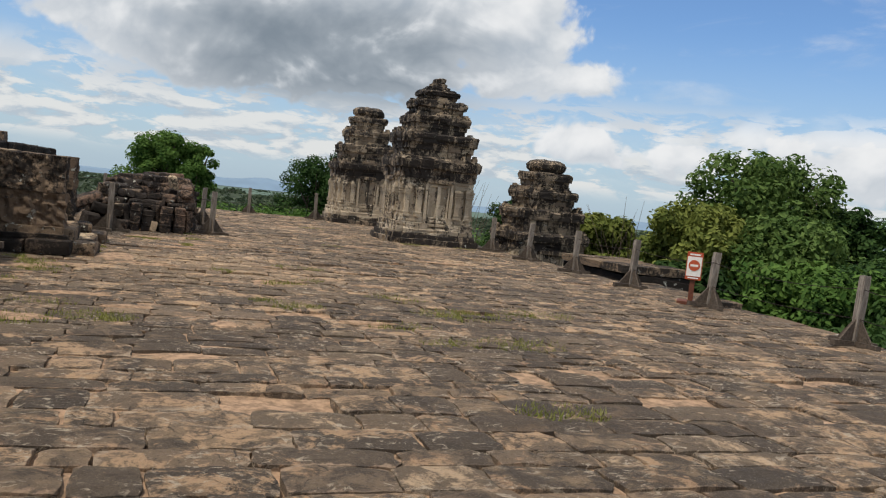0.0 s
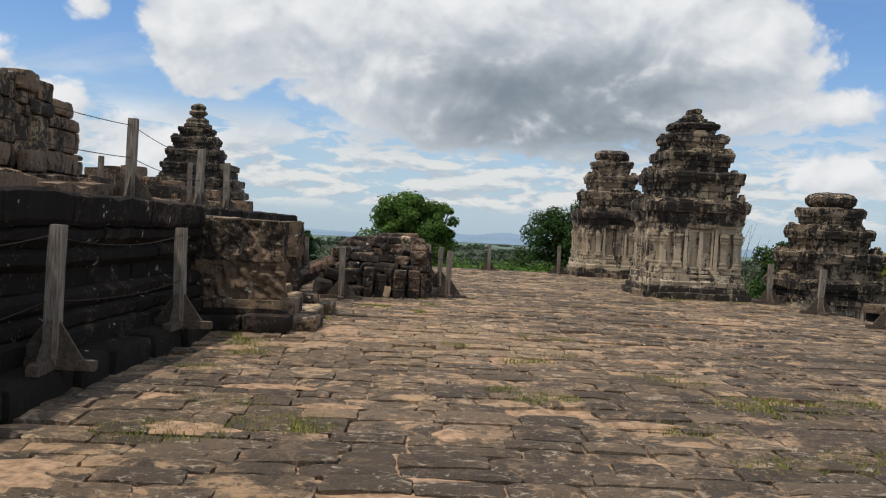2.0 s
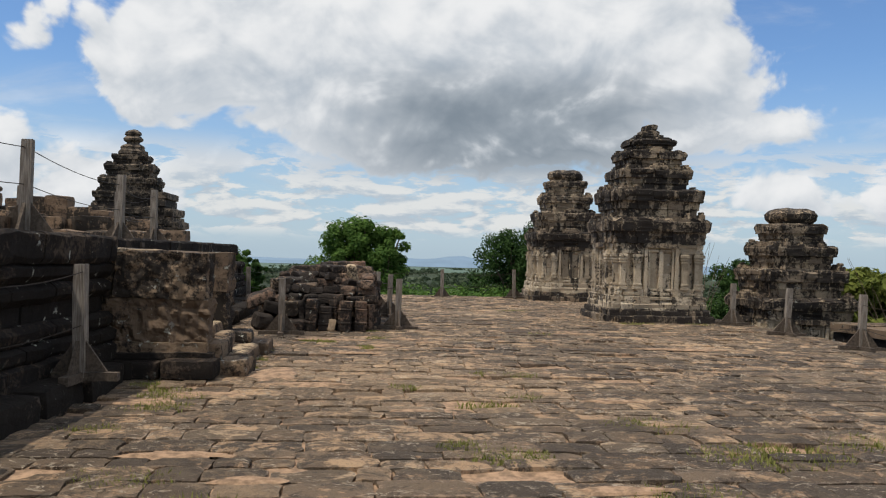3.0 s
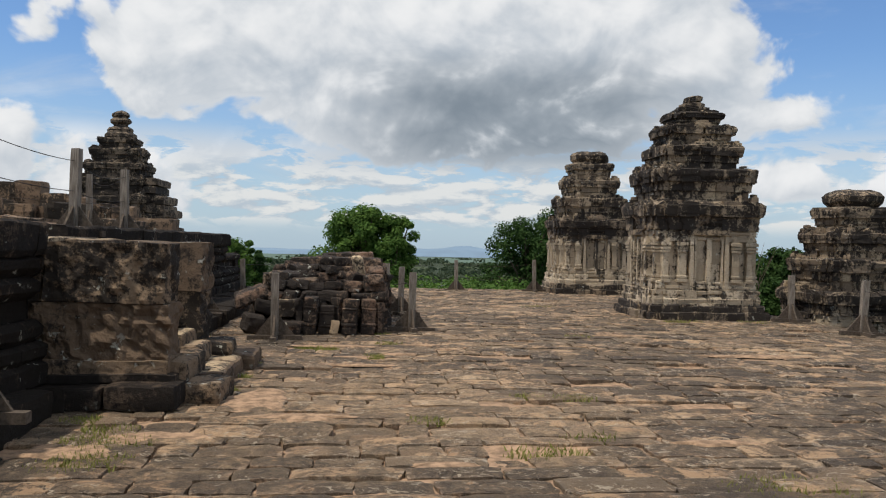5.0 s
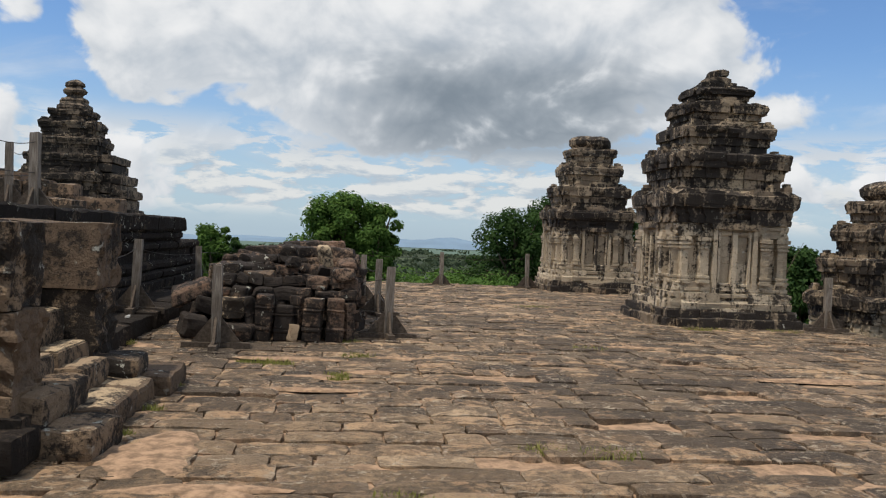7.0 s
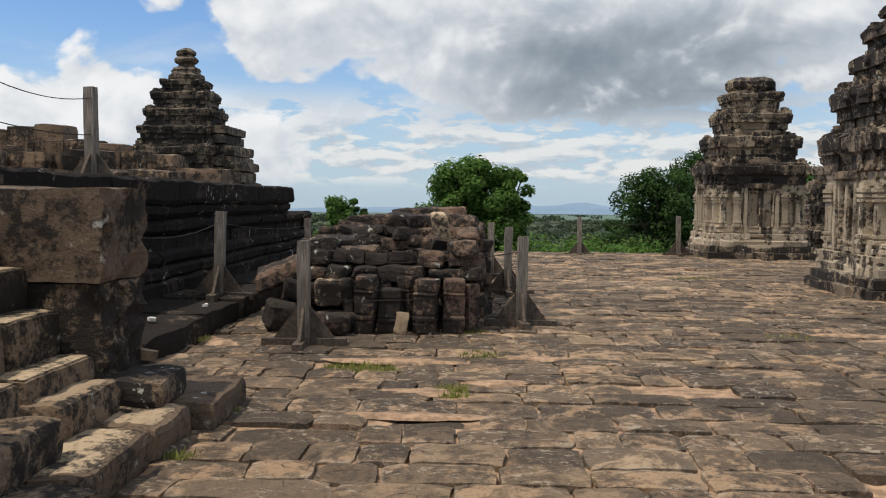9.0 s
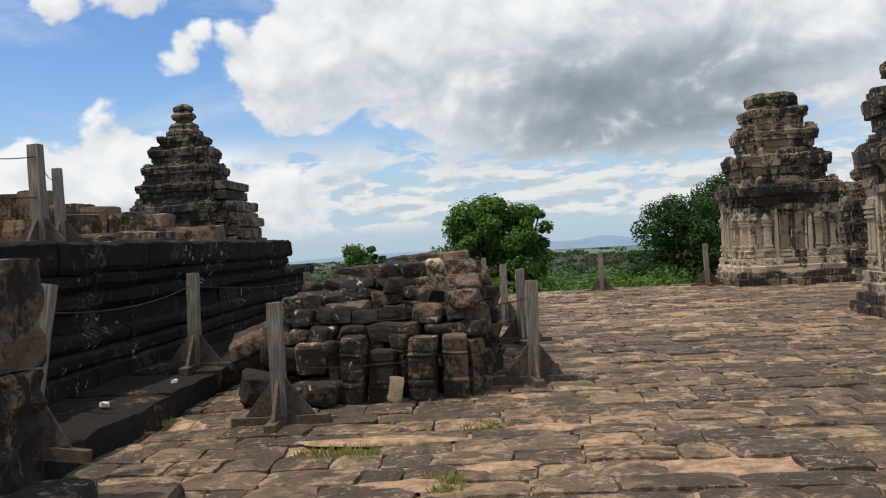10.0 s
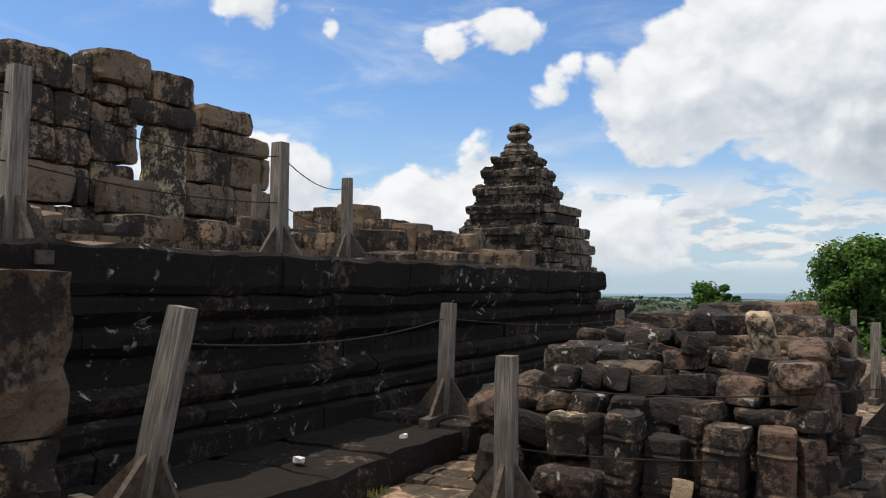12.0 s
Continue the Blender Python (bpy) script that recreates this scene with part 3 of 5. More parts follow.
# ---- the stair with its two flanking blocks ----
def carve_grid(bm, lo, hi):
    """A box cut finely enough for relief."""
    size = [hi[a] - lo[a] for a in range(3)]
    count = [max(2, round(v / 0.035)) for v in size]
    made = {}

    def vert(key):
        if key not in made:
            made[key] = bm.verts.new([lo[a] + size[a] * key[a] / count[a] for a in range(3)])
        return made[key]

    for a in range(3):
        b, c = (a + 1) % 3, (a + 2) % 3
        for side in (0, count[a]):
            for i in range(count[b]):
                for j in range(count[c]):
                    quad = []
                    for di, dj in ((0, 0), (1, 0), (1, 1), (0, 1)):
                        key = [0, 0, 0]
                        key[a], key[b], key[c] = side, i + di, j + dj
                        quad.append(vert(tuple(key)))
                    bm.faces.new(quad if side else quad[::-1])


def carved(name, lo, hi, mat, parent, faces, depth=0.035, seed=0.0):
    """A stone block with a worn foliage relief cut into the named faces."""
    bm = bmesh.new()
    carve_grid(bm, lo, hi)
    bm.normal_update()
    for v in bm.verts:
        p = v.co
        d = Vector((0, 0, 0))
        for axis, sign in faces:
            side = hi[axis] if sign > 0 else lo[axis]
            if abs(p[axis] - side) < 0.03:
                q = Vector((p.x * 9 + seed, p.y * 9, p.z * 8.0))
                ripple = math.sin(q.x * 1.6 + q.y * 1.4 + 3 * noise.noise(q * 0.5)) * math.sin(q.z * 2.1 + 4 * noise.noise(q * 0.6 + Vector((5, 0, 0))))
                d[axis] += sign * depth * (ripple * 0.8 + abs(noise.noise(q * 1.1)) * -1.2 + noise.noise(q * 0.25) * 0.6)
        v.co = p + d + wobble(p, 2.0, 0.02) + wobble(p, 7.0, 0.008)
    return part(name, bm, mat, parent)


def build_stair():
    for y0, y1, label, cut in ((5.44, 6.0, "stair flank of two carved brown sandstone blocks on a plinth", ((1, -1), (0, 1))),
                               (7.48, 8.08, "plain-sided stair flank of two brown sandstone blocks with carved end", ((0, 1),))):
        flank = empty("stair_flank", label, "stair flank")
        fine = len(cut) == 2
        end = -1.19 if fine else -1.27
        if fine:
            block("plinth", (-3.0, y0 - 0.42, 0.0), (-1.70, y0 + 0.35, 0.205), WALL, flank, 0.08, 0.022, 0.03)
            block("plinth", (-1.68, y0 - 0.38, 0.0), (-1.03, y1 + 0.02, 0.225), WALL, flank, 0.08, 0.022, 0.03)
            block("plinth_step", (-2.9, y0 - 0.10, 0.2), (-1.09, y0 + 0.3, 0.30), WALL, flank, 0.08, 0.02, 0.04)
            carved("foot_block", (-2.9, y0 - 0.05, 0.22), (end + 0.02, y1, 0.42), FLANK, flank, cut, 0.012, 3)
        else:
            block("plinth", (-2.9, y0 + 0.05, 0.0), (end + 0.02, y1 + 0.35, 0.2), WALL, flank, 0.15, 0.02, 0.05)
            block("foot_block", (-2.9, y0 + 0.05, 0.2), (end - 0.05, y1 - 0.03, 0.3), FLANK, flank, 0.15, 0.02, 0.03)
        carved("lower_block", (-2.9, y0, 0.42 if fine else 0.3), (end, y1, 0.955), FLANK, flank, cut, 0.04, 0 if fine else 9)
        if fine:
            carved("upper_block", (-2.35, y0 - 0.01, 0.965), (end - 0.02, y1, 1.53), FLANK, flank, cut, 0.032, 5)
            carved("upper_block", (-3.0, y0, 0.965), (-2.37, y1, 1.50), FLANK, flank, cut, 0.03, 15)
        else:
            carved("upper_block", (-2.6, y0 - 0.02, 0.965), (end, y1 + 0.02, 1.545), FLANK, flank, cut, 0.03, 25)
    stair = empty("stair", "steep worn sandstone steps between two flanking blocks", "stair", kind="structure")
    for x, z, up in ((-1.32, 0.27, 0.53), (-1.52, 0.53, 0.80), (-1.72, 0.80, 1.06), (-1.92, 1.06, 1.31), (-2.12, 1.31, 1.56)):
        y = 6.0
        for y1 in (6.8 + rng.uniform(-0.2, 0.2), 7.48):
            front = x + rng.uniform(-0.02, 0.02)
            step = block("step", (x - 0.7, y + 0.01, z - 0.05), (front, y1 - 0.006, up), FLANK, stair, 0.10, 0.016, 0.035)
            # slab paler than the step below: sunlight put into the colour
            block("worn_tread", (x - 0.25, y + 0.03, up - 0.02), (front - 0.025, y1 - 0.03, up + 0.008), TREAD, step, 0.10, 0.012, 0.02, "worn tread with sunlight put into its pale colour")
            y = y1
    block("landing", (-3.6, 5.5, 1.2), (-2.36, 7.48, 1.58), TREAD, stair, 0.3, 0.012, 0.03)
    # tumbled bottom steps
    for lo, hi, label in (((-1.3, 5.52, -0.03), (-0.67, 6.12, 0.19), "rough black stone block at the stair foot"),
                          ((-1.4, 6.14, -0.03), (-0.78, 7.02, 0.20), "flat sunlit stone slab at the stair foot"),
                          ((-1.4, 7.04, -0.03), (-0.80, 7.70, 0.20), "flat worn stone slab at the stair foot"),
                          ((-1.3, 7.72, -0.03), (-0.68, 8.55, 0.19), "dark stone slab at the stair's far corner"),
                          ((-1.75, 5.55, 0.18), (-1.02, 6.50, 0.40), "tilted black stone lying on the stair foot"),
                          ((-1.62, 6.66, 0.19), (-1.12, 7.40, 0.40), "pale topped stone block on the stair foot"),
                          ((-1.40, 7.45, 0.19), (-0.92, 8.0, 0.37), "dark squared stone block beside the stair"),
                          ((-1.9, 6.35, 0.26), (-1.45, 6.72, 0.44), "broken stone wedged on the stair foot")):
        mid = (Vector(lo) + Vector(hi)) / 2
        turn = Matrix.Translation(mid) @ pose(0, 0, 0, rng.uniform(-1.5, 1.5), rng.uniform(-2, 2), rng.uniform(-4, 4)) @ Matrix.Translation(-mid)
        stone = empty("stair_stone", label, "stone block", "stones at the stair foot")
        bm = bmesh.new()
        grid_box(bm, lo, hi, 0.06, 0.022, 5.0, turn, 0.035, 0.3)
        part("body", bm, FLANK, stone)
        # these tops get a paler slab, its colour holding the sun's brightness
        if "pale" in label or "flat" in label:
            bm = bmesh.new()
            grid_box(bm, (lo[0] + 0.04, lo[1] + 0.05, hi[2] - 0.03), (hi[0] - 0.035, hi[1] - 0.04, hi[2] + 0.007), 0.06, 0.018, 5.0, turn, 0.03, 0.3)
            part("worn_top", bm, TREAD, stone, "worn top with sunlight put into its pale colour")


build_stair()


# ---- the small towers ----
def plan(h):
    """The redented square plan of a tower with half width h, anticlockwise."""
    octant = ((1.0, -0.5), (1.0, 0.5), (0.965, 0.5), (0.965, 0.76), (0.92, 0.76), (0.92, 0.92), (0.76, 0.92), (0.76, 0.965), (0.5, 0.965))
    points = []
    for q in range(4):
        c, s = (1, 0, -1, 0)[q], (0, 1, 0, -1)[q]
        points += [((x * c - y * s) * h, (x * s + y * c) * h) for x, y in octant]
    return points


def ring_of_stones(profile, h, rough, keep=1.0, long=0.5, one_mesh=None, jitter=0.014):
    """Stones round the plan; yields a bmesh for each stone, or fills the one mesh."""
    pts = plan(h)
    for i, a in enumerate(pts):
        b = pts[(i + 1) % len(pts)]
        ax, bx = Vector(a), Vector(b)
        run = (bx - ax).length
        along = (bx - ax) / run
        out = Vector((along.y, -along.x))
        before, after = Vector(pts[i - 1]), Vector(pts[(i + 2) % len(pts)])
        turn_in = (ax - before).x * along.y - (ax - before).y * along.x
        turn_out = along.x * (after - bx).y - along.y * (after - bx).x
        pieces = max(1, round(run / long))
        cuts = [k / pieces + (rng.uniform(-0.12, 0.12) / pieces if 0 < k < pieces else 0) for k in range(pieces + 1)]
        most = max(o for _, o in profile)
        for k in range(pieces):
            if rng.random() > keep:
                continue
            p, q = ax + along * run * cuts[k], ax + along * run * cuts[k + 1]
            if k == 0 and turn_in > 0:
                p = p - along * most * 0.9
            if k == pieces - 1 and turn_out > 0:
                q = q + along * most * 0.9
            j = rng.uniform(-jitter, jitter)
            bm = one_mesh if one_mesh is not None else bmesh.new()
            gap = along * 0.006
            chip = rng.uniform(-1.6, 1.0) * rough
            sweep(bm, [(z + (chip if i else 0), o + j) for i, (z, o) in enumerate(profile)], p + gap, q - gap, out, 3, rough, 0.32)
            if one_mesh is None:
                yield bm


def tower(at, label, levels, crown, single=False, ruin=0.0, seed=3, skin=(TOWER, TOWER_DARK, TOWER_BLACK)):
    """A small sandstone sanctuary tower: plinth, moulded base, wall with false doors, cornices and stepped tiers."""
    rng.seed(seed)
    body_stone, tier_stone, top_stone = skin
    root = empty("sanctuary_tower", label, "temple tower", "small sanctuary towers", Matrix.Translation(at))

    def course(name, profile, h, rough=0.012, keep=1.0, long=0.5):
        mat = top_stone if "cornice" in name or "plinth" in name else tier_stone if "tier" in name else body_stone
        if single:
            for bm in ring_of_stones(profile, h, rough, keep, long):
                part(name + "_stone", bm, mat, root)
        else:
            bm = bmesh.new()
            for _ in ring_of_stones(profile, h, rough, keep, long, bm):
                pass
            part(name, bm, mat, root)["kind"] = "stuff"

    # solid core
    bm = bmesh.new()
    zs = [(0.0, 1.15), (1.9, 1.1)] + [(z0, wall - 0.22) for z0, z1, wall, edge in levels[1:]] + [(levels[-1][1] - 0.05, levels[-1][2] - 0.25)]
    for (za, ha), (zb, hb) in zip(zs, zs[1:]):
        h = max(0.1, min(ha, hb) if zb > 2 else ha)
        grid_box(bm, (-h * 0.85, -h * 0.85, za), (h * 0.85, h * 0.85, zb + 0.03), 1.0, 0.0)
    part("core", bm, body_stone, root)
    body = levels[0]
    course("plinth", [(-0.1, 0.0), (0.14, 0.01), (0.16, -0.04)], 1.52, 0.02)
    course("plinth", [(0.16, 0.0), (0.30, 0.0), (0.33, -0.03)], 1.44, 0.018)
    course("base_moulding", [(0.33, 0.13), (0.46, 0.14), (0.50, 0.10), (0.53, 0.04), (0.56, 0.04), (0.58, 0.10), (0.65, 0.10), (0.66, 0.02)], 1.22, 0.009)
    course("base_moulding", [(0.66, 0.01), (0.69, 0.01), (0.70, 0.08), (0.76, 0.08), (0.77, 0.01), (0.80, 0.01), (0.81, 0.05), (0.85, 0.05), (0.86, 0.0)], 1.20, 0.008)
    top = body[0]
    for z0, z1 in ((0.86, 1.22), (1.22, 1.58), (1.58, top - 0.25)):
        course("wall_course", [(z0, 0.0), (z1 - 0.006, 0.0)], 1.15, 0.006, 1.0, 0.42)
    course("capital", [(top - 0.25, 0.0), (top - 0.21, 0.05), (top - 0.16, 0.05), (top - 0.14, 0.01), (top - 0.09, 0.07), (top - 0.03, 0.08), (top, 0.02)], 1.18, 0.008)
    # pilasters and false doors on the four sides
    for q in range(4):
        side = Matrix.Rotation(q * math.pi / 2, 4, "Z")
        for x in (-0.62, 0.62, -0.98, 0.98):
            w = 0.08 if abs(x) < 0.8 else 0.06
            y = -1.25 if abs(x) < 0.8 else -1.17
            bm = bmesh.new()
            bands = ((0.84, 0.90, 0.04), (0.905, 0.935, 0.01), (0.94, 0.985, 0.03), (0.99, top - 0.505, 0.0), (top - 0.50, top - 0.46, 0.028), (top - 0.455, top - 0.435, 0.005),
                     (top - 0.43, top - 0.38, 0.034), (top - 0.375, top - 0.355, 0.008), (top - 0.35, top - 0.28, 0.045), (top - 0.275, top - 0.20, 0.01))
            rings = []
            for z0, z1, e in bands:
                for z in (z0, z1):
                    ring = []
                    for px, py in ((x - w - e, y + 0.2), (x - w - e, y - 0.03 - e), (x, y - 0.03 - e), (x + w + e, y - 0.03 - e), (x + w + e, y + 0.2)):
                        p = side @ Vector((px, py, z))
                        ring.append(bm.verts.new(p + wobble(p, 5.0, 0.008)))
                    rings.append(ring)
            for r0, r1 in zip(rings, rings[1:]):
                for k in range(5):
                    bm.faces.new((r0[k], r0[(k + 1) % 5], r1[(k + 1) % 5], r1[k]))
            bm.faces.new(rings[0][::-1])
            bm.faces.new(rings[-1])
            part("pilaster", bm, body_stone, root)
        door = new("false_door")
        door.parent = root
        for lo, hi in (((-0.46, -1.30, 0.36), (-0.36, -1.1, top - 0.1)), ((0.36, -1.30, 0.36), (0.46, -1.1, top - 0.1)),
                       ((-0.34, -1.27, 0.36), (-0.29, -1.1, top - 0.18)), ((0.29, -1.27, 0.36), (0.34, -1.1, top - 0.18))):
            bm = bmesh.new()
            grid_box(bm, lo, hi, 0.2, 0.01, 3, side, 0.012)
            part("jamb", bm, body_stone, door)
        bm = bmesh.new()
        grid_box(bm, (-0.50, -1.33, top - 0.12), (0.50, -1.1, top + 0.02), 0.14, 0.014, 3, side, 0.02)
        part("lintel", bm, tier_stone, door)
        bm = bmesh.new()
        grid_box(bm, (-0.46, -1.42, 0.16), (0.46, -1.1, 0.37), 0.14, 0.014, 3, side, 0.02)
        part("door_sill", bm, body_stone, door)
        for x0, x1 in ((-0.285, -0.07), (0.07, 0.285)):
            bm = bmesh.new()
            for z0, z1 in ((0.38, 0.80), (0.81, 1.24), (1.245, top - 0.2)):
                grid_box(bm, (x0, -1.18 + rng.uniform(-0.012, 0.012), z0), (x1, -1.0, z1), 0.12, 0.008, 3, side, 0.012)
            part("door_leaf", bm, body_stone, door)
        bm = bmesh.new()
        grid_box(bm, (-0.055, -1.275, 0.38), (0.055, -1.0, top - 0.2), 0.1, 0.01, 3, side, 0.012)
        part("door_post", bm, body_stone, door)
    # cornice and upper tiers: a set-back wall band under a flaring cornice
    for i, (z0, z1, wall, edge) in enumerate(levels):
        tall = z1 - z0
        keep = 1.0 - ruin * i * 0.10
        reach = edge - wall
        if i:
            course("tier_wall", [(z0 - 0.03, 0.04), (z0 + 0.06 * tall, 0.04), (z0 + 0.08 * tall, 0.0), (z0 + 0.30 * tall, 0.01)], wall, 0.012, 1.0, 0.36)
            course("tier_wall", [(z0 + 0.30 * tall, 0.05), (z0 + 0.35 * tall, 0.05), (z0 + 0.37 * tall, reach * 0.25), (z0 + 0.58 * tall, reach * 0.48)], wall, 0.012, 1.0, 0.32)
            course("tier_cornice", [(z0 + 0.58 * tall, reach * 0.70), (z0 + 0.64 * tall, reach * 0.74), (z0 + 0.66 * tall, reach * 0.60), (z0 + 0.76 * tall, reach * 0.92), (z0 + 0.80 * tall, reach), (z1 - 0.04, reach + 0.01), (z1, reach - 0.05)], wall, 0.018 + ruin * 0.012, keep, 0.30)
        else:
            course("main_cornice", [(z0, 0.0), (z0 + 0.06 * tall, 0.05), (z0 + 0.14 * tall, 0.05), (z0 + 0.16 * tall, 0.02), (z0 + 0.3 * tall, reach * 0.5), (z0 + 0.34 * tall, reach * 0.42), (z0 + 0.46 * tall, reach * 0.7)], wall, 0.013)
            course("main_cornice", [(z0 + 0.46 * tall, reach * 0.75), (z0 + 0.56 * tall, reach), (z0 + 0.84 * tall, reach + 0.02), (z0 + 0.88 * tall, reach - 0.06), (z1, reach - 0.2)], wall, 0.02 + ruin * 0.01)
        # corner and centre antefixes
        low = z1 - 0.02
        for q in range(4):
            side = Matrix.Rotation(q * math.pi / 2, 4, "Z")
            r = edge * 0.80
            for x, y, w, h in ((r, -r, 0.11, 0.30), (0.0, -edge * 0.90, 0.20 * wall + 0.05, 0.36), (edge * 0.52, -edge * 0.86, 0.08, 0.2), (-edge * 0.52, -edge * 0.86, 0.08, 0.2)):
                if rng.random() < 0.15 + ruin * 0.6 or i >= len(levels) - 1:
                    continue
                w, h = w * rng.uniform(0.8, 1.15), min(h, tall * 0.34) * rng.uniform(0.6, 1.1)
                bm = bmesh.new()
                grid_box(bm, (x - w, y - 0.07, low - 0.05), (x + w, y + 0.16, low + h * 0.6), 0.06, 0.018, 5, side, 0.015, rng.random())
                grid_box(bm, (x - w * 0.6, y - 0.05, low + h * 0.55), (x + w * 0.6, y + 0.14, low + h * 0.95), 0.06, 0.018, 5, side, 0.02, rng.random())
                part("antefix", bm, tier_stone, root)
    crown(root, levels[-1][1])
    return root


def lotus(root, z, rings):
    bm = bmesh.new()
    k = 28
    prev = None
    for r, dz in rings:
        ring = []
        for j in range(k):
            a = 2 * math.pi * j / k
            rr = r * (1 + 0.04 * math.cos(a * 8))
            p = Vector((rr * math.cos(a), rr * math.sin(a), z + dz))
            ring.append(bm.verts.new(p + wobble(p, 3.0, 0.035) + wobble(p, 9.0, 0.02)))
        if prev:
            for j in range(k):
                bm.faces.new((prev[j], prev[(j + 1) % k], ring[(j + 1) % k], ring[j]))
        prev = ring
    bm.faces.new(prev)
    part("crown", bm, TOWER_SOOT, root)


def flat_lotus(root, z):
    lotus(root, z, ((0.5, -0.1), (0.56, 0.04), (0.66, 0.14), (0.68, 0.28), (0.58, 0.38), (0.40, 0.44), (0.1, 0.46)))


def full_lotus(root, z):
    lotus(root, z - 0.17, ((0.40, 0.1), (0.50, 0.16), (0.56, 0.24), (0.56, 0.34), (0.46, 0.40), (0.44, 0.46), (0.46, 0.50), (0.42, 0.57), (0.32, 0.60), (0.27, 0.63), (0.23, 0.67), (0.24, 0.72),
                    (0.34, 0.78), (0.37, 0.86), (0.30, 0.93), (0.24, 0.97), (0.31, 1.03), (0.30, 1.13), (0.18, 1.22), (0.05, 1.25)))
    # stepped porch stones beside the body
    for lo, hi in (((1.1, -1.05, 0), (1.62, 1.1, 3.75)), ((1.5, -1.1, 0), (1.82, 1.2, 3.2)), ((1.75, -1.0, 0), (2.02, 1.1, 2.65)), ((1.95, -0.9, 0), (2.2, 1.0, 2.0))):
        zb = lo[2]
        while zb < hi[2] - 0.1:
            zt = min(hi[2], zb + rng.uniform(0.3, 0.42))
            bm = bmesh.new()
            j = rng.uniform(-0.05, 0.05)
            grid_box(bm, (lo[0], lo[1] + j, zb), (hi[0] + j, hi[1], zt - 0.01), 0.2, 0.03, 3, None, 0.04)
            part("porch_stone", bm, TOWER_SOOT, root)
            zb = zt


def broken_top(root, z):
    for lo, hi in (((-0.5, -0.45, -0.05), (0.06, 0.5, 0.12)), ((0.0, -0.45, -0.05), (0.52, 0.45, 0.10)), ((-0.36, -0.38, 0.08), (0.34, 0.3, 0.18)),
                   ((-0.27, -0.30, 0.16), (0.27, 0.26, 0.28)), ((-0.21, -0.25, 0.27), (0.22, 0.22, 0.42))):
        bm = bmesh.new()
        grid_box(bm, (lo[0], lo[1], z + lo[2]), (hi[0], hi[1], z + hi[2]), 0.13, 0.05, 2.6, None, 0.06, rng.random())
        part("crown_stone", bm, TOWER_BLACK, root)


A_LEVELS = ((2.02, 2.70, 1.20, 1.38), (2.70, 3.44, 1.07, 1.25), (3.44, 4.00, 0.84, 1.00), (4.00, 4.48, 0.70, 0.85), (4.48, 4.82, 0.50, 0.64))
B_LEVELS = ((1.98, 2.55, 1.18, 1.36), (2.55, 3.28, 1.02, 1.18), (3.28, 3.92, 0.80, 0.95), (3.92, 4.50, 0.61, 0.75))
D_LEVELS = ((2.55, 3.15, 1.20, 1.40), (3.15, 3.72, 1.13, 1.27), (3.72, 4.26, 0.99, 1.12), (4.26, 4.80, 0.80, 0.93), (4.80, 5.20, 0.58, 0.70))
tower((8.37, 17.12, 0), "tall grey-tan sandstone tower with false doors and broken tiers", A_LEVELS, broken_top, True, 0.55, 5)
tower((8.35, 26.75, 0), "sandstone tower with false door and flat lotus crown", B_LEVELS, flat_lotus, True, 0.15, 8)
tower((12.35, 16.9, -1.85), "eroded sandstone tower standing on the lower tier", B_LEVELS, flat_lotus, True, 0.3, 12)
tower((12.4, 30.4, -1.85), "dark sandstone tower behind another tower", B_LEVELS, flat_lotus, False, 0.2, 15)
tower((-8.6, 29.5, 0), "complete dark sandstone tower with rounded finial", D_LEVELS, full_lotus, True, 0.1, 21, (TOWER_SOOT, TOWER_SOOT, TOWER_SOOT))

# ---- fence posts and wires ----
rng.seed(77)
POST_MESHES = {}


def fence_post(x, y, z, height=1.1, lean=(0, 0), turn=0, label="silvery weathered timber fence post on a braced cross foot", narrow=1.0):
    root = empty("fence_post", label, "fence post", "timber fence posts", pose(x, y, z, lean[0], lean[1], turn))
    for key in ("post", "foot_x", "foot_y", "brace_x0", "brace_x1", "brace_y0", "brace_y1"):
        tall = height if key == "post" else 0
        if (key, tall) not in POST_MESHES:
            bm = bmesh.new()
            if key == "post":
                grid_box(bm, (-0.065, -0.06, 0.0), (0.065, 0.06, height), 0.12, 0.006, 3, None, 0.012)
            elif key == "foot_x":
                grid_box(bm, (-0.44, -0.055, -0.03), (0.44, 0.055, 0.065), 0.15, 0.005, 3, None, 0.01)
            elif key == "foot_y":
                grid_box(bm, (-0.055, -0.44, -0.03), (0.055, 0.44, 0.069), 0.15, 0.005, 3, None, 0.01)
            else:
                sign = 1 if key.endswith("1") else -1
                corners = ((0.062, 0.068), (0.31, 0.068), (0.062, 0.39))
                sides = []
                for off in (-0.016, 0.016):
                    sides.append([bm.verts.new((sign * a, off, h) if "x" in key else (off, sign * a, h)) for a, h in corners])
                bm.faces.new(sides[0])
                bm.faces.new(sides[1][::-1])
                for i in range(3):
                    bm.faces.new((sides[0][i], sides[0][(i + 1) % 3], sides[1][(i + 1) % 3], sides[1][i]))
            # feet and braces use the timber with shade painted in
            POST_MESHES[key, tall] = mesh_from(key, bm, WOOD if key == "post" else WOOD_DARK)
        ob = new({"p": "post", "f": "foot", "b": "brace"}[key[0]], POST_MESHES[key, tall])
        ob.parent = root
        if key in ("foot_x", "brace_x0", "brace_x1"):
            ob.scale.x = narrow
    return root


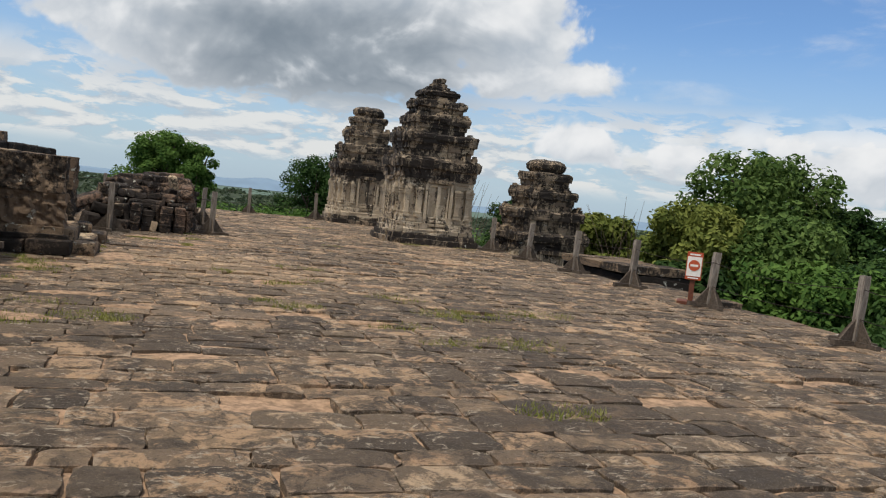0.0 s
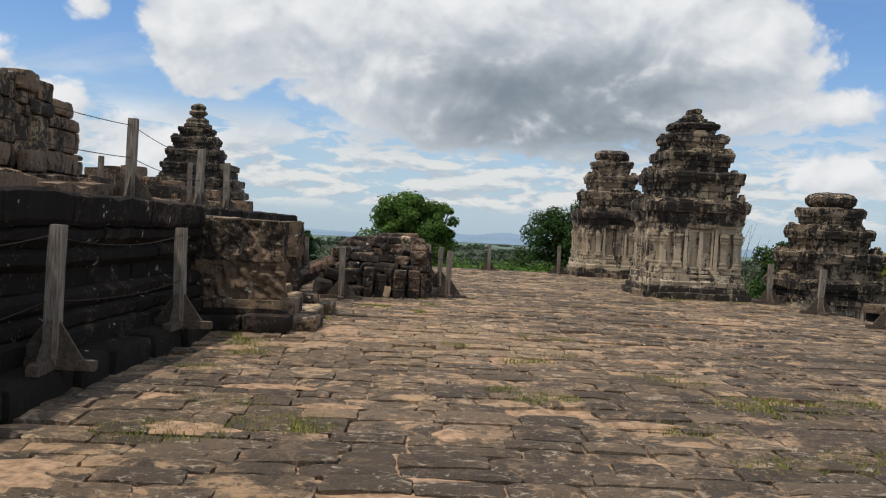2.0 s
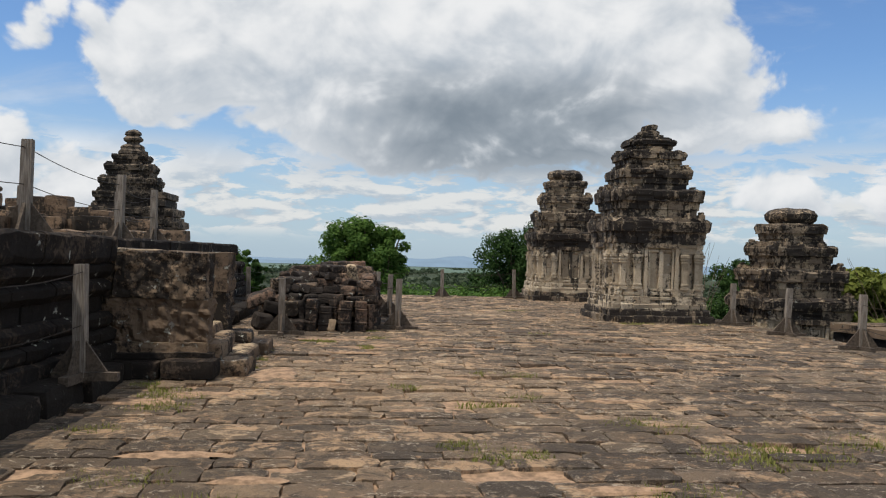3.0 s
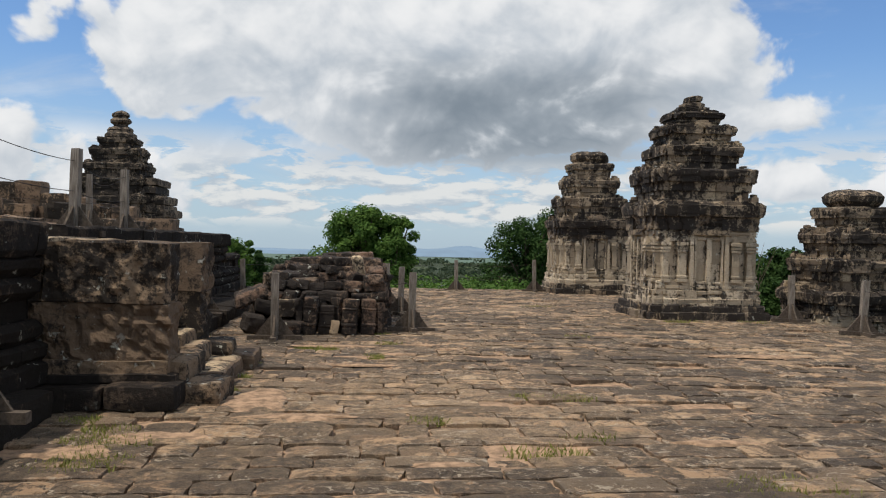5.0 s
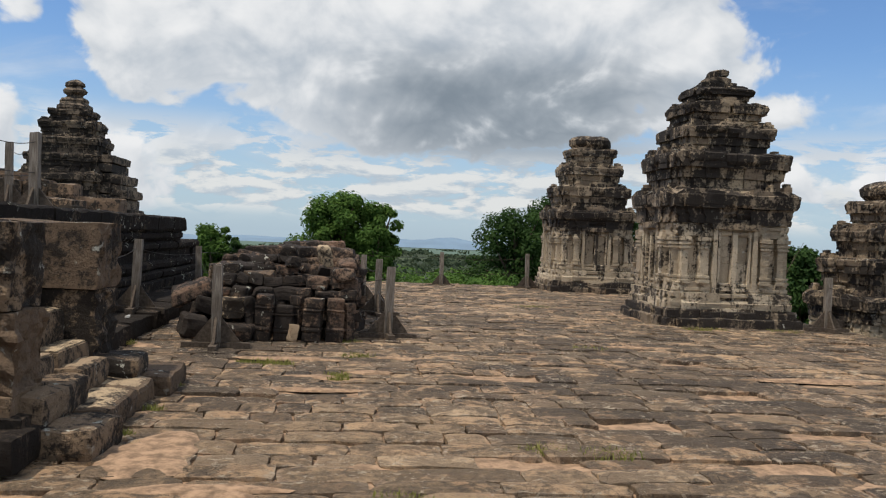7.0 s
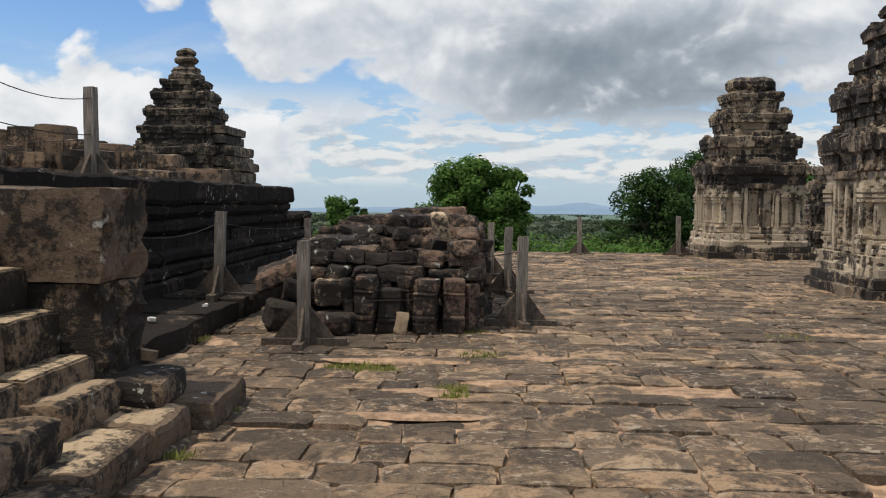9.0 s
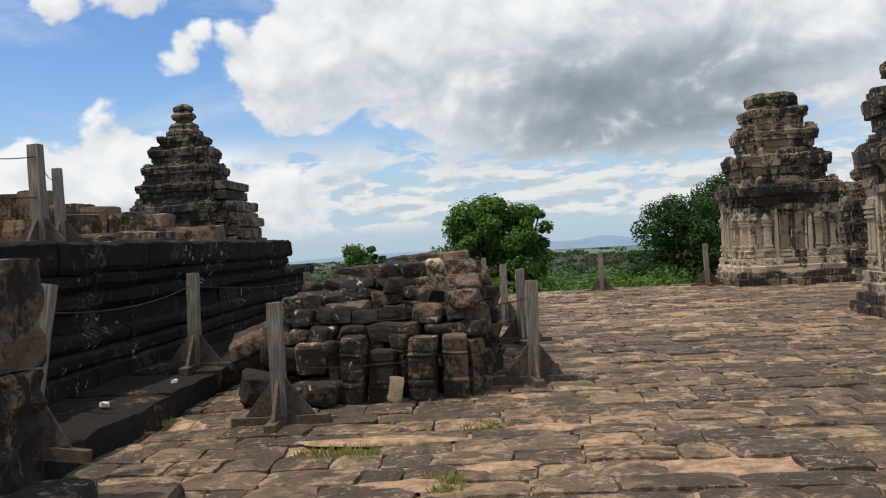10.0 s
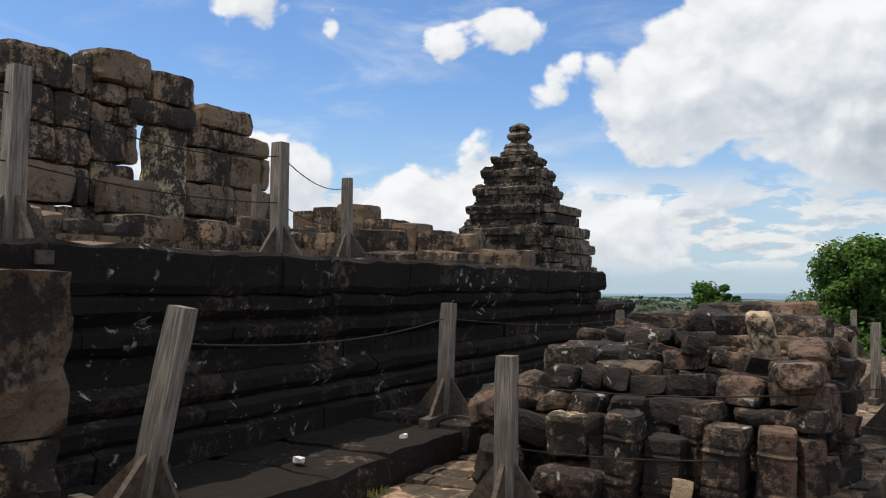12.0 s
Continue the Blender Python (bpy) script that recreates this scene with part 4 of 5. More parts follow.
def wire(a, b, sagging=0.05):
    a, b = Vector(a), Vector(b)
    bm = bmesh.new()
    points = []
    for i in range(13):
        f = i / 12
        p = a.lerp(b, f)
        p.z -= sagging * 4 * f * (1 - f)
        points.append(p)
    tube(bm, points, [0.0055] * 13, 5)
    tagged(part("fence_wire", bm, WIRE), "thin dark rusty wire strung between fence posts", "wire", "fence wires")


def fence(rows, heights, z_extra=0.0, sagging=0.05):
    for (x0, y0, z0), (x1, y1, z1) in zip(rows, rows[1:]):
        for h in heights:
            wire((x0, y0, z0 + h), (x1, y1, z1 + h), sagging * rng.uniform(0.5, 1.4))


RIGHT = [(10.2, y, 0.0) for y in (-9.0, -5.5, -2.6, 0.7, 4.3, 7.15, 9.9, 12.8, 15.6)]
for i, (x, y, z) in enumerate(RIGHT):
    fence_post(x, y, z, 1.06, (rng.uniform(-2, 2), rng.uniform(0, 5)), rng.uniform(-6, 6))
PILE_FENCE = [(-2.35, 13.1, 0.23), (-0.8, 11.02, 0.0), (1.48, 12.6, 0.0), (1.40, 16.1, 0.0), (1.15, 19.0, 0.0)]
for x, y, z in PILE_FENCE[1:]:
    fence_post(x, y, z, 1.07, (rng.uniform(-1.5, 1.5), rng.uniform(-2, 2)), rng.uniform(-6, 6))
fence_post(-2.35, 13.1, 0.23, 1.1, (0, 1.5), 3)
fence_post(-2.08, 9.2, 0.23, 1.17, (-4, 9), 8, "leaning grooved timber fence post on the wall ledge")
fence_post(-2.38, 0.55, 0.24, 1.2, (0, 1), 4, narrow=0.85)
fence_post(-2.12, 3.55, 0.24, 1.18, (0, -1), -3, narrow=0.9)
fence_post(-2.68, -3.2, 0.24, 1.2, (1, 1), 2, narrow=0.6)
fence([(-2.68, -3.2, 0.24), (-2.42, 0.55, 0.24), (-2.1, 3.55, 0.24)], (0.55, 1.1), 0, 0.12)
fence(PILE_FENCE[1:], (0.48, 0.88), 0, 0.08)
fence([(-1.98, 9.3, 0.23), (-2.35, 13.1, 0.23), (-2.6, 19.8, 0.0)], (0.95,), 0, 0.07)
UPPER = [(-3.35, -2.0, 1.78), (-3.1, 4.57, 1.68), (-3.4, 9.35, 1.62), (-3.46, 12.0, 1.60), (-5.2, 15.6, 1.76), (-8.0, 17.0, 1.98)]
for (x, y, z), h in zip(UPPER, (1.1, 1.12, 1.2, 1.15, 1.15, 1.1)):
    fence_post(x, y, z, h, (rng.uniform(-1, 1), rng.uniform(-1, 1)), rng.uniform(-10, 10))
fence(UPPER[:5], (0.6, 1.02), 0, 0.1)
fence([UPPER[3], UPPER[5]], (0.55,), 0, 0.05)
FAR = [(-2.6, 19.8, 0.0), (-1.9, 26.4, -0.05), (0.6, 26.7, -0.05), (3.7, 26.7, -0.05), (6.45, 26.6, 0)]
for x, y, z in FAR:
    fence_post(x, y, z, 1.1, (rng.uniform(-2, 2), rng.uniform(-2, 2)), rng.uniform(-6, 6))
fence(FAR, (0.5, 0.95), 0, 0.1)
fence(RIGHT, (0.4, 0.85), 0, 0.1)


# ---- no-entry sign by the terrace edge ----
def build_sign():
    at = pose(10.1, 4.75, 0, 0, 0, -35)
    root = empty("warning_sign", "small white and orange-red no-entry sign on a short post", "sign", at=at)
    bm = bmesh.new()
    grid_box(bm, (-0.05, -0.03, 0), (0.05, 0.03, 0.55), 0.3, 0.002, 3, None, 0.006)
    part("sign_post", bm, SIGN_BROWN, root)
    bm = bmesh.new()
    grid_box(bm, (-0.25, -0.25, -0.02), (0.25, 0.25, 0.05), 0.2, 0.004, 3, None, 0.01)
    part("sign_foot", bm, SIGN_BROWN, root)
    board = block("board", (-0.15, -0.055, 0.46), (0.15, -0.031, 1.0), SIGN_RED, root, 0.3, 0.0, 0.004)
    block("panel", (-0.135, -0.061, 0.53), (0.135, -0.0555, 0.91), SIGN_WHITE, board, 0.3, 0.0, 0.002)
    bm = bmesh.new()
    ends = []
    for y in (-0.0655, -0.0612):
        ends.append([bm.verts.new((0.105 * math.cos(2 * math.pi * j / 32), y, 0.74 + 0.105 * math.sin(2 * math.pi * j / 32))) for j in range(32)])
    bm.faces.new(ends[0])
    bm.faces.new(ends[1][::-1])
    for j in range(32):
        bm.faces.new((ends[0][j], ends[0][(j + 1) % 32], ends[1][(j + 1) % 32], ends[1][j]))
    part("disc", bm, SIGN_RED, board)
    block("bar", (-0.075, -0.069, 0.718), (0.075, -0.0658, 0.762), SIGN_WHITE, board, 0.3, 0.0, 0.001)
    block("text_bar", (-0.1, -0.0585, 0.935), (0.1, -0.0555, 0.965), SIGN_WHITE, board, 0.3, 0.0, 0.001)
    block("text_bar", (-0.1, -0.0585, 0.485), (0.1, -0.0555, 0.51), SIGN_WHITE, board, 0.3, 0.0, 0.001)


build_sign()

# ---- low stonework beyond the fence ----
for lo, hi, label in (((10.85, 5.9, -1.9), (12.2, 9.4, -0.06), "long flat stone roof slab of the stair wing"),
                      ((10.85, 2.6, -1.9), (12.0, 5.8, -0.14), "long dark stone slab of the stair wing"),
                      ((11.6, 9.8, -1.9), (13.6, 13.4, 0.28), "low block of dark courses beside the tower")):
    bm = bmesh.new()
    grid_box(bm, lo, (hi[0], hi[1], hi[2] - 0.22), 0.4, 0.04, 1.6, None, 0.05)
    wing = empty("stair_wing", label, "stone block")
    part("body", bm, WALL, wing)
    y = lo[1]
    while y < hi[1]:
        y1 = min(hi[1], y + rng.uniform(0.8, 1.3))
        block("cap_stone", (lo[0] - 0.08, y, hi[2] - 0.215), (hi[0] + 0.08, y1 - 0.015, hi[2] + rng.uniform(-0.02, 0.02)), FLANK, wing, 0.25, 0.02, 0.04)
        y = y1


# ---- ruined sanctuary on the upper tier ----
def build_ruin():
    rng.seed(41)
    block("floor_upper_platform", (-14.0, 8.0, 1.3), (-6.3, 20.0, 1.98), FLANK, None, 0.8, 0.03, 0.06)
    tagged(bpy.data.objects["floor_upper_platform"], "rough stone platform under the ruined sanctuary", "floor", kind="structure")
    ruin = empty("ruined_sanctuary", "roofless ruin of mottled brown stone with a door gap", "ruin")

    def stack(y0, y1, z0, z1, x=-9.3, deep=1.3, tall=0.42, wide=0.7, mat=RUIN, push=0.04):
        z = z0
        while z < z1 - 0.05:
            top = min(z1, z + tall * rng.uniform(0.8, 1.2))
            if z1 - top < 0.15:
                top = z1
            y = y0
            while y < y1 - 0.05:
                ye = min(y1, y + wide * rng.uniform(0.7, 1.3))
                if y1 - ye < 0.2:
                    ye = y1
                block("stone", (x - deep, y + 0.008, z + 0.004), (x + rng.uniform(-push, push), ye - 0.008, top - 0.004), mat, ruin, 0.10, 0.045, 0.055, seed=rng.random() * 9, size=3.0)
                y = ye
            z = top

    stack(13.42, 14.74, 1.95, 4.20, -9.3, 1.1, 0.62, 0.95)
    stack(13.34, 14.38, 4.20, 4.76, -9.22, 1.1, 0.6, 1.8)
    stack(14.38, 14.66, 4.20, 4.66, -9.28)
    stack(14.74, 15.64, 1.95, 4.16, -9.3, 0.42, 0.62, 0.6)
    stack(14.78, 15.85, 1.95, 3.0, -8.95, 0.35, 0.6, 0.8)
    stack(14.70, 14.80, 4.16, 4.92, -9.3, 0.5, 0.8, 0.5)
    stack(14.84, 15.80, 4.16, 4.50, -9.28, 0.5, 0.8, 0.5)
    stack(14.82, 15.80, 4.50, 5.02, -9.22, 0.6, 0.8, 1.2)
    stack(15.40, 16.85, 4.0, 4.38, -9.25, 0.5, 0.45, 2.0)
    stack(15.86, 16.84, 4.38, 4.90, -9.22, 0.6, 0.6, 1.2)
    stack(16.02, 16.78, 1.95, 4.02, -9.3, 0.42, 2.3, 0.9, TREAD)
    stack(16.86, 19.02, 1.95, 3.8, -9.4, 0.9, 0.6, 0.9)
    stack(16.88, 18.98, 3.8, 4.18, -9.4, 0.9, 0.5, 1.0)
    stack(17.18, 18.46, 4.18, 4.62, -9.4, 0.8, 0.6, 1.4)
    stack(19.03, 19.5, 1.95, 3.2, -9.4, 0.8, 0.6, 0.8)
    for i in range(16):
        y = 13.0 + i * 0.42 + rng.uniform(-0.1, 0.1)
        s = rng.uniform(0.18, 0.36)
        mid = Vector((-8.45 + rng.uniform(-0.35, 0.35), y, 1.98 + s * 0.72))
        bm = bmesh.new()
        grid_box(bm, (-s * 1.3, -s, -s * 0.75), (s * 1.3, s, s * 0.75), 0.16, 0.04, 2.5, Matrix.Translation(mid) @ pose(0, 0, 0, rng.uniform(-6, 6), rng.uniform(-6, 6), rng.uniform(0, 90)), 0.07)
        tagged(part("fallen_stone", bm, RUIN), "fallen brown stone block at the foot of the ruin", "stone block", "fallen stones by the ruin")
    # broken cross wall towards the corner
    cross = empty("broken_wall", "broken row of large dark stone blocks on the tier", "ruin wall")
    for x0, x1, top in ((-9.6, -9.1, 2.90), (-9.1, -8.5, 2.98), (-8.5, -7.88, 3.02), (-7.86, -7.2, 2.70), (-7.2, -6.66, 2.62), (-6.64, -6.1, 2.46), (-6.08, -5.5, 2.40), (-5.5, -4.5, 2.1)):
        z = 1.35
        while z < top - 0.05:
            zt = min(top, z + rng.uniform(0.45, 0.75))
            if top - zt < 0.2:
                zt = top
            block("stone", (x0 - 0.01, 20.0, z - 0.04), (x1 + 0.01, 20.7, zt), RUIN, cross, 0.12, 0.03, 0.03, seed=rng.random() * 5, size=3.0)
            z = zt
    for i in range(12):
        s = rng.uniform(0.2, 0.36)
        mid = Vector((rng.uniform(-8.8, -5.2), rng.uniform(18.6, 19.7), 1.98 + s * 0.6))
        if mid.x > -6.6:
            mid.z -= 0.38
        bm = bmesh.new()
        grid_box(bm, (-s * 1.5, -s, -s * 0.65), (s * 1.5, s, s * 0.65), 0.16, 0.04, 2.5, Matrix.Translation(mid) @ pose(0, 0, 0, rng.uniform(-6, 6), rng.uniform(-6, 6), rng.uniform(-30, 30)), 0.06)
        tagged(part("fallen_stone", bm, RUIN), "fallen stone block lying before the broken wall", "stone block", "fallen stones on the tier")


build_ruin()


# ---- heap of carved rubble inside the fence ----
def baluster(x, y, tall, radius, tilt, label):
    """A turned pillar fragment with raised rings."""
    bm = bmesh.new()
    m = pose(x, y, -0.02, tilt[0], tilt[1], rng.uniform(0, 90))
    k = 12
    prev = None
    steps = 26
    for i in range(steps + 1):
        f = i / steps
        bulge = 1.0 + (0.06 if i in (7, 8, 19) else -0.05 if i in (6, 9, 18, 20) else 0.0)
        if i in (0, steps):
            bulge *= 0.93
        ring = []
        for j in range(k):
            a = 2 * math.pi * (j + 0.5) / k
            r = radius * bulge / max(abs(math.cos(a)), abs(math.sin(a))) ** 0.7 * 0.95
            p = m @ Vector((r * math.cos(a), r * math.sin(a), tall * f))
            ring.append(bm.verts.new(p + wobble(p, 6.0, 0.016)))
        if prev:
            for j in range(k):
                bm.faces.new((prev[j], prev[(j + 1) % k], ring[(j + 1) % k], ring[j]))
        else:
            bm.faces.new(ring[::-1])
        prev = ring
    bm.faces.new(prev)
    tagged(part("pillar_fragment", bm, RUBBLE), label, "stone fragment", "carved pillar fragments")


def heap_stone(mid, size, turn, mat=RUBBLE, worn=0.06, label="reddish brown broken stone block in the rubble heap", back=None):
    bm = bmesh.new()
    m = Matrix.Translation(mid) @ pose(0, 0, 0, *turn)
    grid_box(bm, [-s / 2 for s in size], [s / 2 for s in size], 0.055, 0.0, 3.6, None, worn * 0.7)
    # knock the corners out of square, then chip the faces
    off = {(i, j, k): Vector([rng.uniform(-0.15, 0.05) * size[a] * (i, j, k)[a] for a in range(3)]) for i in (-1, 1) for j in (-1, 1) for k in (-1, 1)}
    for v in bm.verts:
        f = [v.co[a] / size[a] * 2 for a in range(3)]
        push = Vector((0, 0, 0))
        for (i, j, k), o in off.items():
            push += o * ((1 + i * f[0]) * (1 + j * f[1]) * (1 + k * f[2]) / 8)
        p = m @ (v.co + push)
        v.co = p + wobble(p, 4.0, 0.024) + wobble(p, 12.0, 0.016)
    if back is not None:
        me = bpy.data.meshes.new("piece")
        bm.to_mesh(me)
        bm.free()
        back.from_mesh(me)
        bpy.data.meshes.remove(me)
        return
    tagged(part("rubble_stone", bm, mat), label, "stone block", "stones of the rubble heap")


def build_heap():
    rng.seed(23)
    for x, y, tall, r, tilt in ((-0.30, 11.92, 0.66, 0.125, (3, -5)), (-0.02, 11.95, 0.50, 0.135, (2, 3)), (0.38, 11.95, 0.62, 0.14, (2, 0)),
                                (0.69, 12.0, 0.62, 0.13, (0, 1)), (0.17, 12.1, 0.64, 0.10, (0, 0)), (0.88, 12.12, 0.55, 0.09, (0, 0))):
        baluster(x, y, tall, r, tilt, "upright carved pillar fragment with moulded rings")
    heap_stone(Vector((0.12, 11.78, 0.12)), (0.16, 0.1, 0.27), (-8, 8, 10), TREAD, 0.03, "small pale stone slab leaning on the heap")
    heap_stone(Vector((-0.72, 12.0, 0.42)), (0.36, 0.34, 0.34), (0, 2, 6), TREAD, 0.04, "pale square stone block in the rubble heap")
    heap_stone(Vector((-0.5, 12.0, 0.36)), (0.16, 0.3, 0.5), (0, -8, 0))
    heap_stone(Vector((-0.66, 11.85, 0.12)), (0.52, 0.4, 0.26), (3, 4, -12))
    heap_stone(Vector((-1.27, 12.0, 0.16)), (0.4, 0.4, 0.36), (0, 10, 20), RUBBLE, 0.1)
    heap_stone(Vector((-1.05, 12.2, 0.42)), (0.5, 0.45, 0.26), (4, 12, 15))
    heap_stone(Vector((-1.35, 12.35, 0.62)), (0.7, 0.6, 0.26), (6, -22, 8), RUBBLE, 0.1)
    heap_stone(Vector((-0.98, 12.82, 0.86)), (0.5, 0.4, 0.34), (2, 0, 4), FLANK, 0.03, "squared brown stone block in the rubble heap")
    heap_stone(Vector((-0.42, 12.5, 0.78)), (0.48, 0.34, 0.32), (4, -2, -8), FLANK, 0.04, "squared brown stone block in the rubble heap")
    heap_stone(Vector((0.52, 12.85, 1.10)), (0.2, 0.3, 0.5), (6, -12, 10), TREAD, 0.06, "pale curved stone standing in the heap")

    def top(x, y):
        """A steep stacked pile: a low front row, then two terraces, lower at its left end."""
        if not (-1.5 < x < 0.98 and 12.0 < y < 15.9):
            return 0
        rise = 0.60 if y < 12.28 else 0.86 if y < 12.62 else 1.02 if y < 13.25 else 1.10 if x < -0.3 else 1.20
        if x < -1.0:
            rise = 0.34 if y < 12.5 else 0.58 if y < 12.85 else 0.74
        if x > 0.7:
            rise = 0.0 if y < 12.25 else 1.14
        return rise + 0.09 * noise.noise((x * 2, y * 2, 3))

    z, layer = 0.0, 0
    back = bmesh.new()
    while z < 1.34:
        h = rng.uniform(0.115, 0.17)
        y = 12.12 + (layer % 2) * 0.1
        while y < 15.9:
            d = rng.uniform(0.24, 0.38)
            x = -1.45 + rng.uniform(0, 0.25)
            while x < 0.86:
                w = rng.uniform(0.16, 0.36) if rng.random() < 0.7 or x > 0.5 else rng.uniform(0.4, 0.62)
                here = top(x + w / 2, y + d / 2)
                around = min(top(x - 0.25, y), top(x + w + 0.25, y), top(x + w / 2, y - 0.3), top(x + w / 2, y + d + 0.3))
                if here > z + h * 0.5 and around < z + h * 1.6:
                    tilt = 16 if here < z + h * 1.6 else 7
                    heap_stone(Vector((x + w / 2, y + d / 2, z + h / 2)), (w * 1.12, d * 1.15, h * rng.uniform(0.95, 1.7)),
                               (rng.uniform(-tilt, tilt), rng.uniform(-tilt, tilt), rng.uniform(-25, 25)), RUBBLE, rng.uniform(0.02, 0.07), back=back if y > 13.2 else None)
                x += w
            y += d
        z += h
        layer += 1
    tagged(part("rubble_back", back, RUBBLE), "jumbled broken stones at the back of the heap", "rubble", kind="stuff")
    bm = bmesh.new()
    grid_box(bm, (-1.2, 12.6, -0.02), (0.78, 15.6, 0.55), 0.3, 0.05)
    grid_box(bm, (-0.9, 13.0, 0.5), (0.72, 15.5, 0.88), 0.3, 0.05)
    tagged(part("rubble_fill", bm, RUBBLE), "earthy broken stone filling inside the rubble heap", "rubble", kind="stuff")
    for x, y, z, sx, sy, sz, r in ((0.05, 14.3, 1.27, 0.62, 0.5, 0.22, 4), (-0.5, 14.0, 1.18, 0.8, 0.4, 0.22, -6), (0.55, 14.4, 1.28, 0.5, 0.6, 0.22, 4), (0.3, 13.5, 1.22, 0.66, 0.35, 0.2, 12), (0.72, 13.4, 1.2, 0.4, 0.4, 0.2, -6), (0.84, 12.5, 0.72, 0.28, 0.3, 0.5, 6), (0.88, 12.9, 0.3, 0.26, 0.34, 0.6, 4)):
        heap_stone(Vector((x, y, z)), (sx, sy, sz), (rng.uniform(-4, 4), rng.uniform(-6, 6), r), RUBBLE, 0.05, "large reddish stone on top of the heap")


build_heap()
for x, y, z, s in ((-2.35, 10.9, 0.25, 0.055), (-2.55, 9.9, 0.25, 0.04), (-2.2, 12.1, 0.25, 0.05)):
    bm = bmesh.new()
    grid_box(bm, (x - s, y - s * 0.7, z - 0.03), (x + s, y + s * 0.7, z + s * 0.6), 0.05, 0.02, 6, None, 0.03)
    tagged(part("pale_stone", bm, SIGN_WHITE), "small whitish stone lying on the dark ledge", "stone", "loose pale stones")


# ---- trees and undergrowth ----
class Leaves:
    """Collects leaf blades for one mesh."""

    def __init__(self):
        self.verts, self.faces = [], []

    def cluster(self, centre, spread, count, size, flat=0.75):
        cx, cy, cz = centre
        for _ in range(count):
            while True:
                vx, vy, vz = rng.uniform(-1, 1), rng.uniform(-1, 1), rng.uniform(-1, 1)
                if 0.12 < vx * vx + vy * vy + vz * vz < 1:
                    break
            p = Vector((cx + vx * spread, cy + vy * spread, cz + vz * spread * flat))
            n = Vector((vx + rng.uniform(-0.8, 0.8), vy + rng.uniform(-0.8, 0.8), vz + rng.uniform(0, 1.1))).normalized()
            u = n.cross(Vector((rng.uniform(-1, 1), rng.uniform(-1, 1), rng.uniform(-1, 1)))).normalized()
            w = n.cross(u)
            s = size * rng.uniform(0.6, 1.3)
            k = len(self.verts)
            self.verts += [p - u * s, p - w * s * 0.5, p + u * s, p + w * s * 0.5 + n * s * 0.15]
            self.faces.append((k, k + 1, k + 2, k + 3))

    def mesh(self, name, mat):
        me = bpy.data.meshes.new(name)
        me.from_pydata(self.verts, [], self.faces)
        me.materials.append(mat)
        return me


def tree(x, y, base, top, width, mat, label, clumps=46, leaves=75, size=0.17, seed=1, low=0.35):
    rng.seed(seed)
    root = empty("tree", label, "tree", "trees on the hill", Matrix.Translation((x, y, base)))
    tall = top - base
    bm = bmesh.new()
    tube(bm, [(0, 0, -0.5), (0.1, 0.05, tall * 0.3), (-0.05, 0.1, tall * 0.6), (0.05, 0, tall * 0.85)], [0.035 * tall, 0.028 * tall, 0.017 * tall, 0.006 * tall])
    crown = Leaves()
    for i in range(clumps):
        f = (i + 0.5) / clumps
        a = i * 2.4 + rng.uniform(-0.5, 0.5)
        belly = math.sqrt(max(0.0, 1 - abs(f * 1.12 - 0.42) ** 2.2 / 0.66))
        r = width / 2 * belly * math.sqrt(rng.uniform(0.1, 1.0)) * (0.86 + 0.2 * math.sin(a * 2 + seed))
        blob = width * rng.uniform(0.075, 0.145)
        tip = (r * math.cos(a), r * math.sin(a), tall * (low + (1 - low) * f) - blob * 0.8)
        if i % 4 == 0:
            start = Vector((0, 0, max(tall * 0.2, tip[2] * 0.6)))
            tube(bm, [start, start.lerp(Vector(tip), 0.5) + Vector((0, 0, 0.04 * tall)), tip], [0.012 * tall, 0.008 * tall, 0.003 * tall], 5)
        crown.cluster(tip, blob, int(leaves * rng.uniform(0.7, 1.3)), size)
        if i % 3 == 0:
            crown.cluster((tip[0] * 0.4, tip[1] * 0.4, tip[2]), blob * 1.3, int(leaves * 0.8), size * 1.2)
    part("trunk", bm, BARK, root)
    ob = new("crown", crown.mesh("crown", mat))
    ob.parent = root
    return root


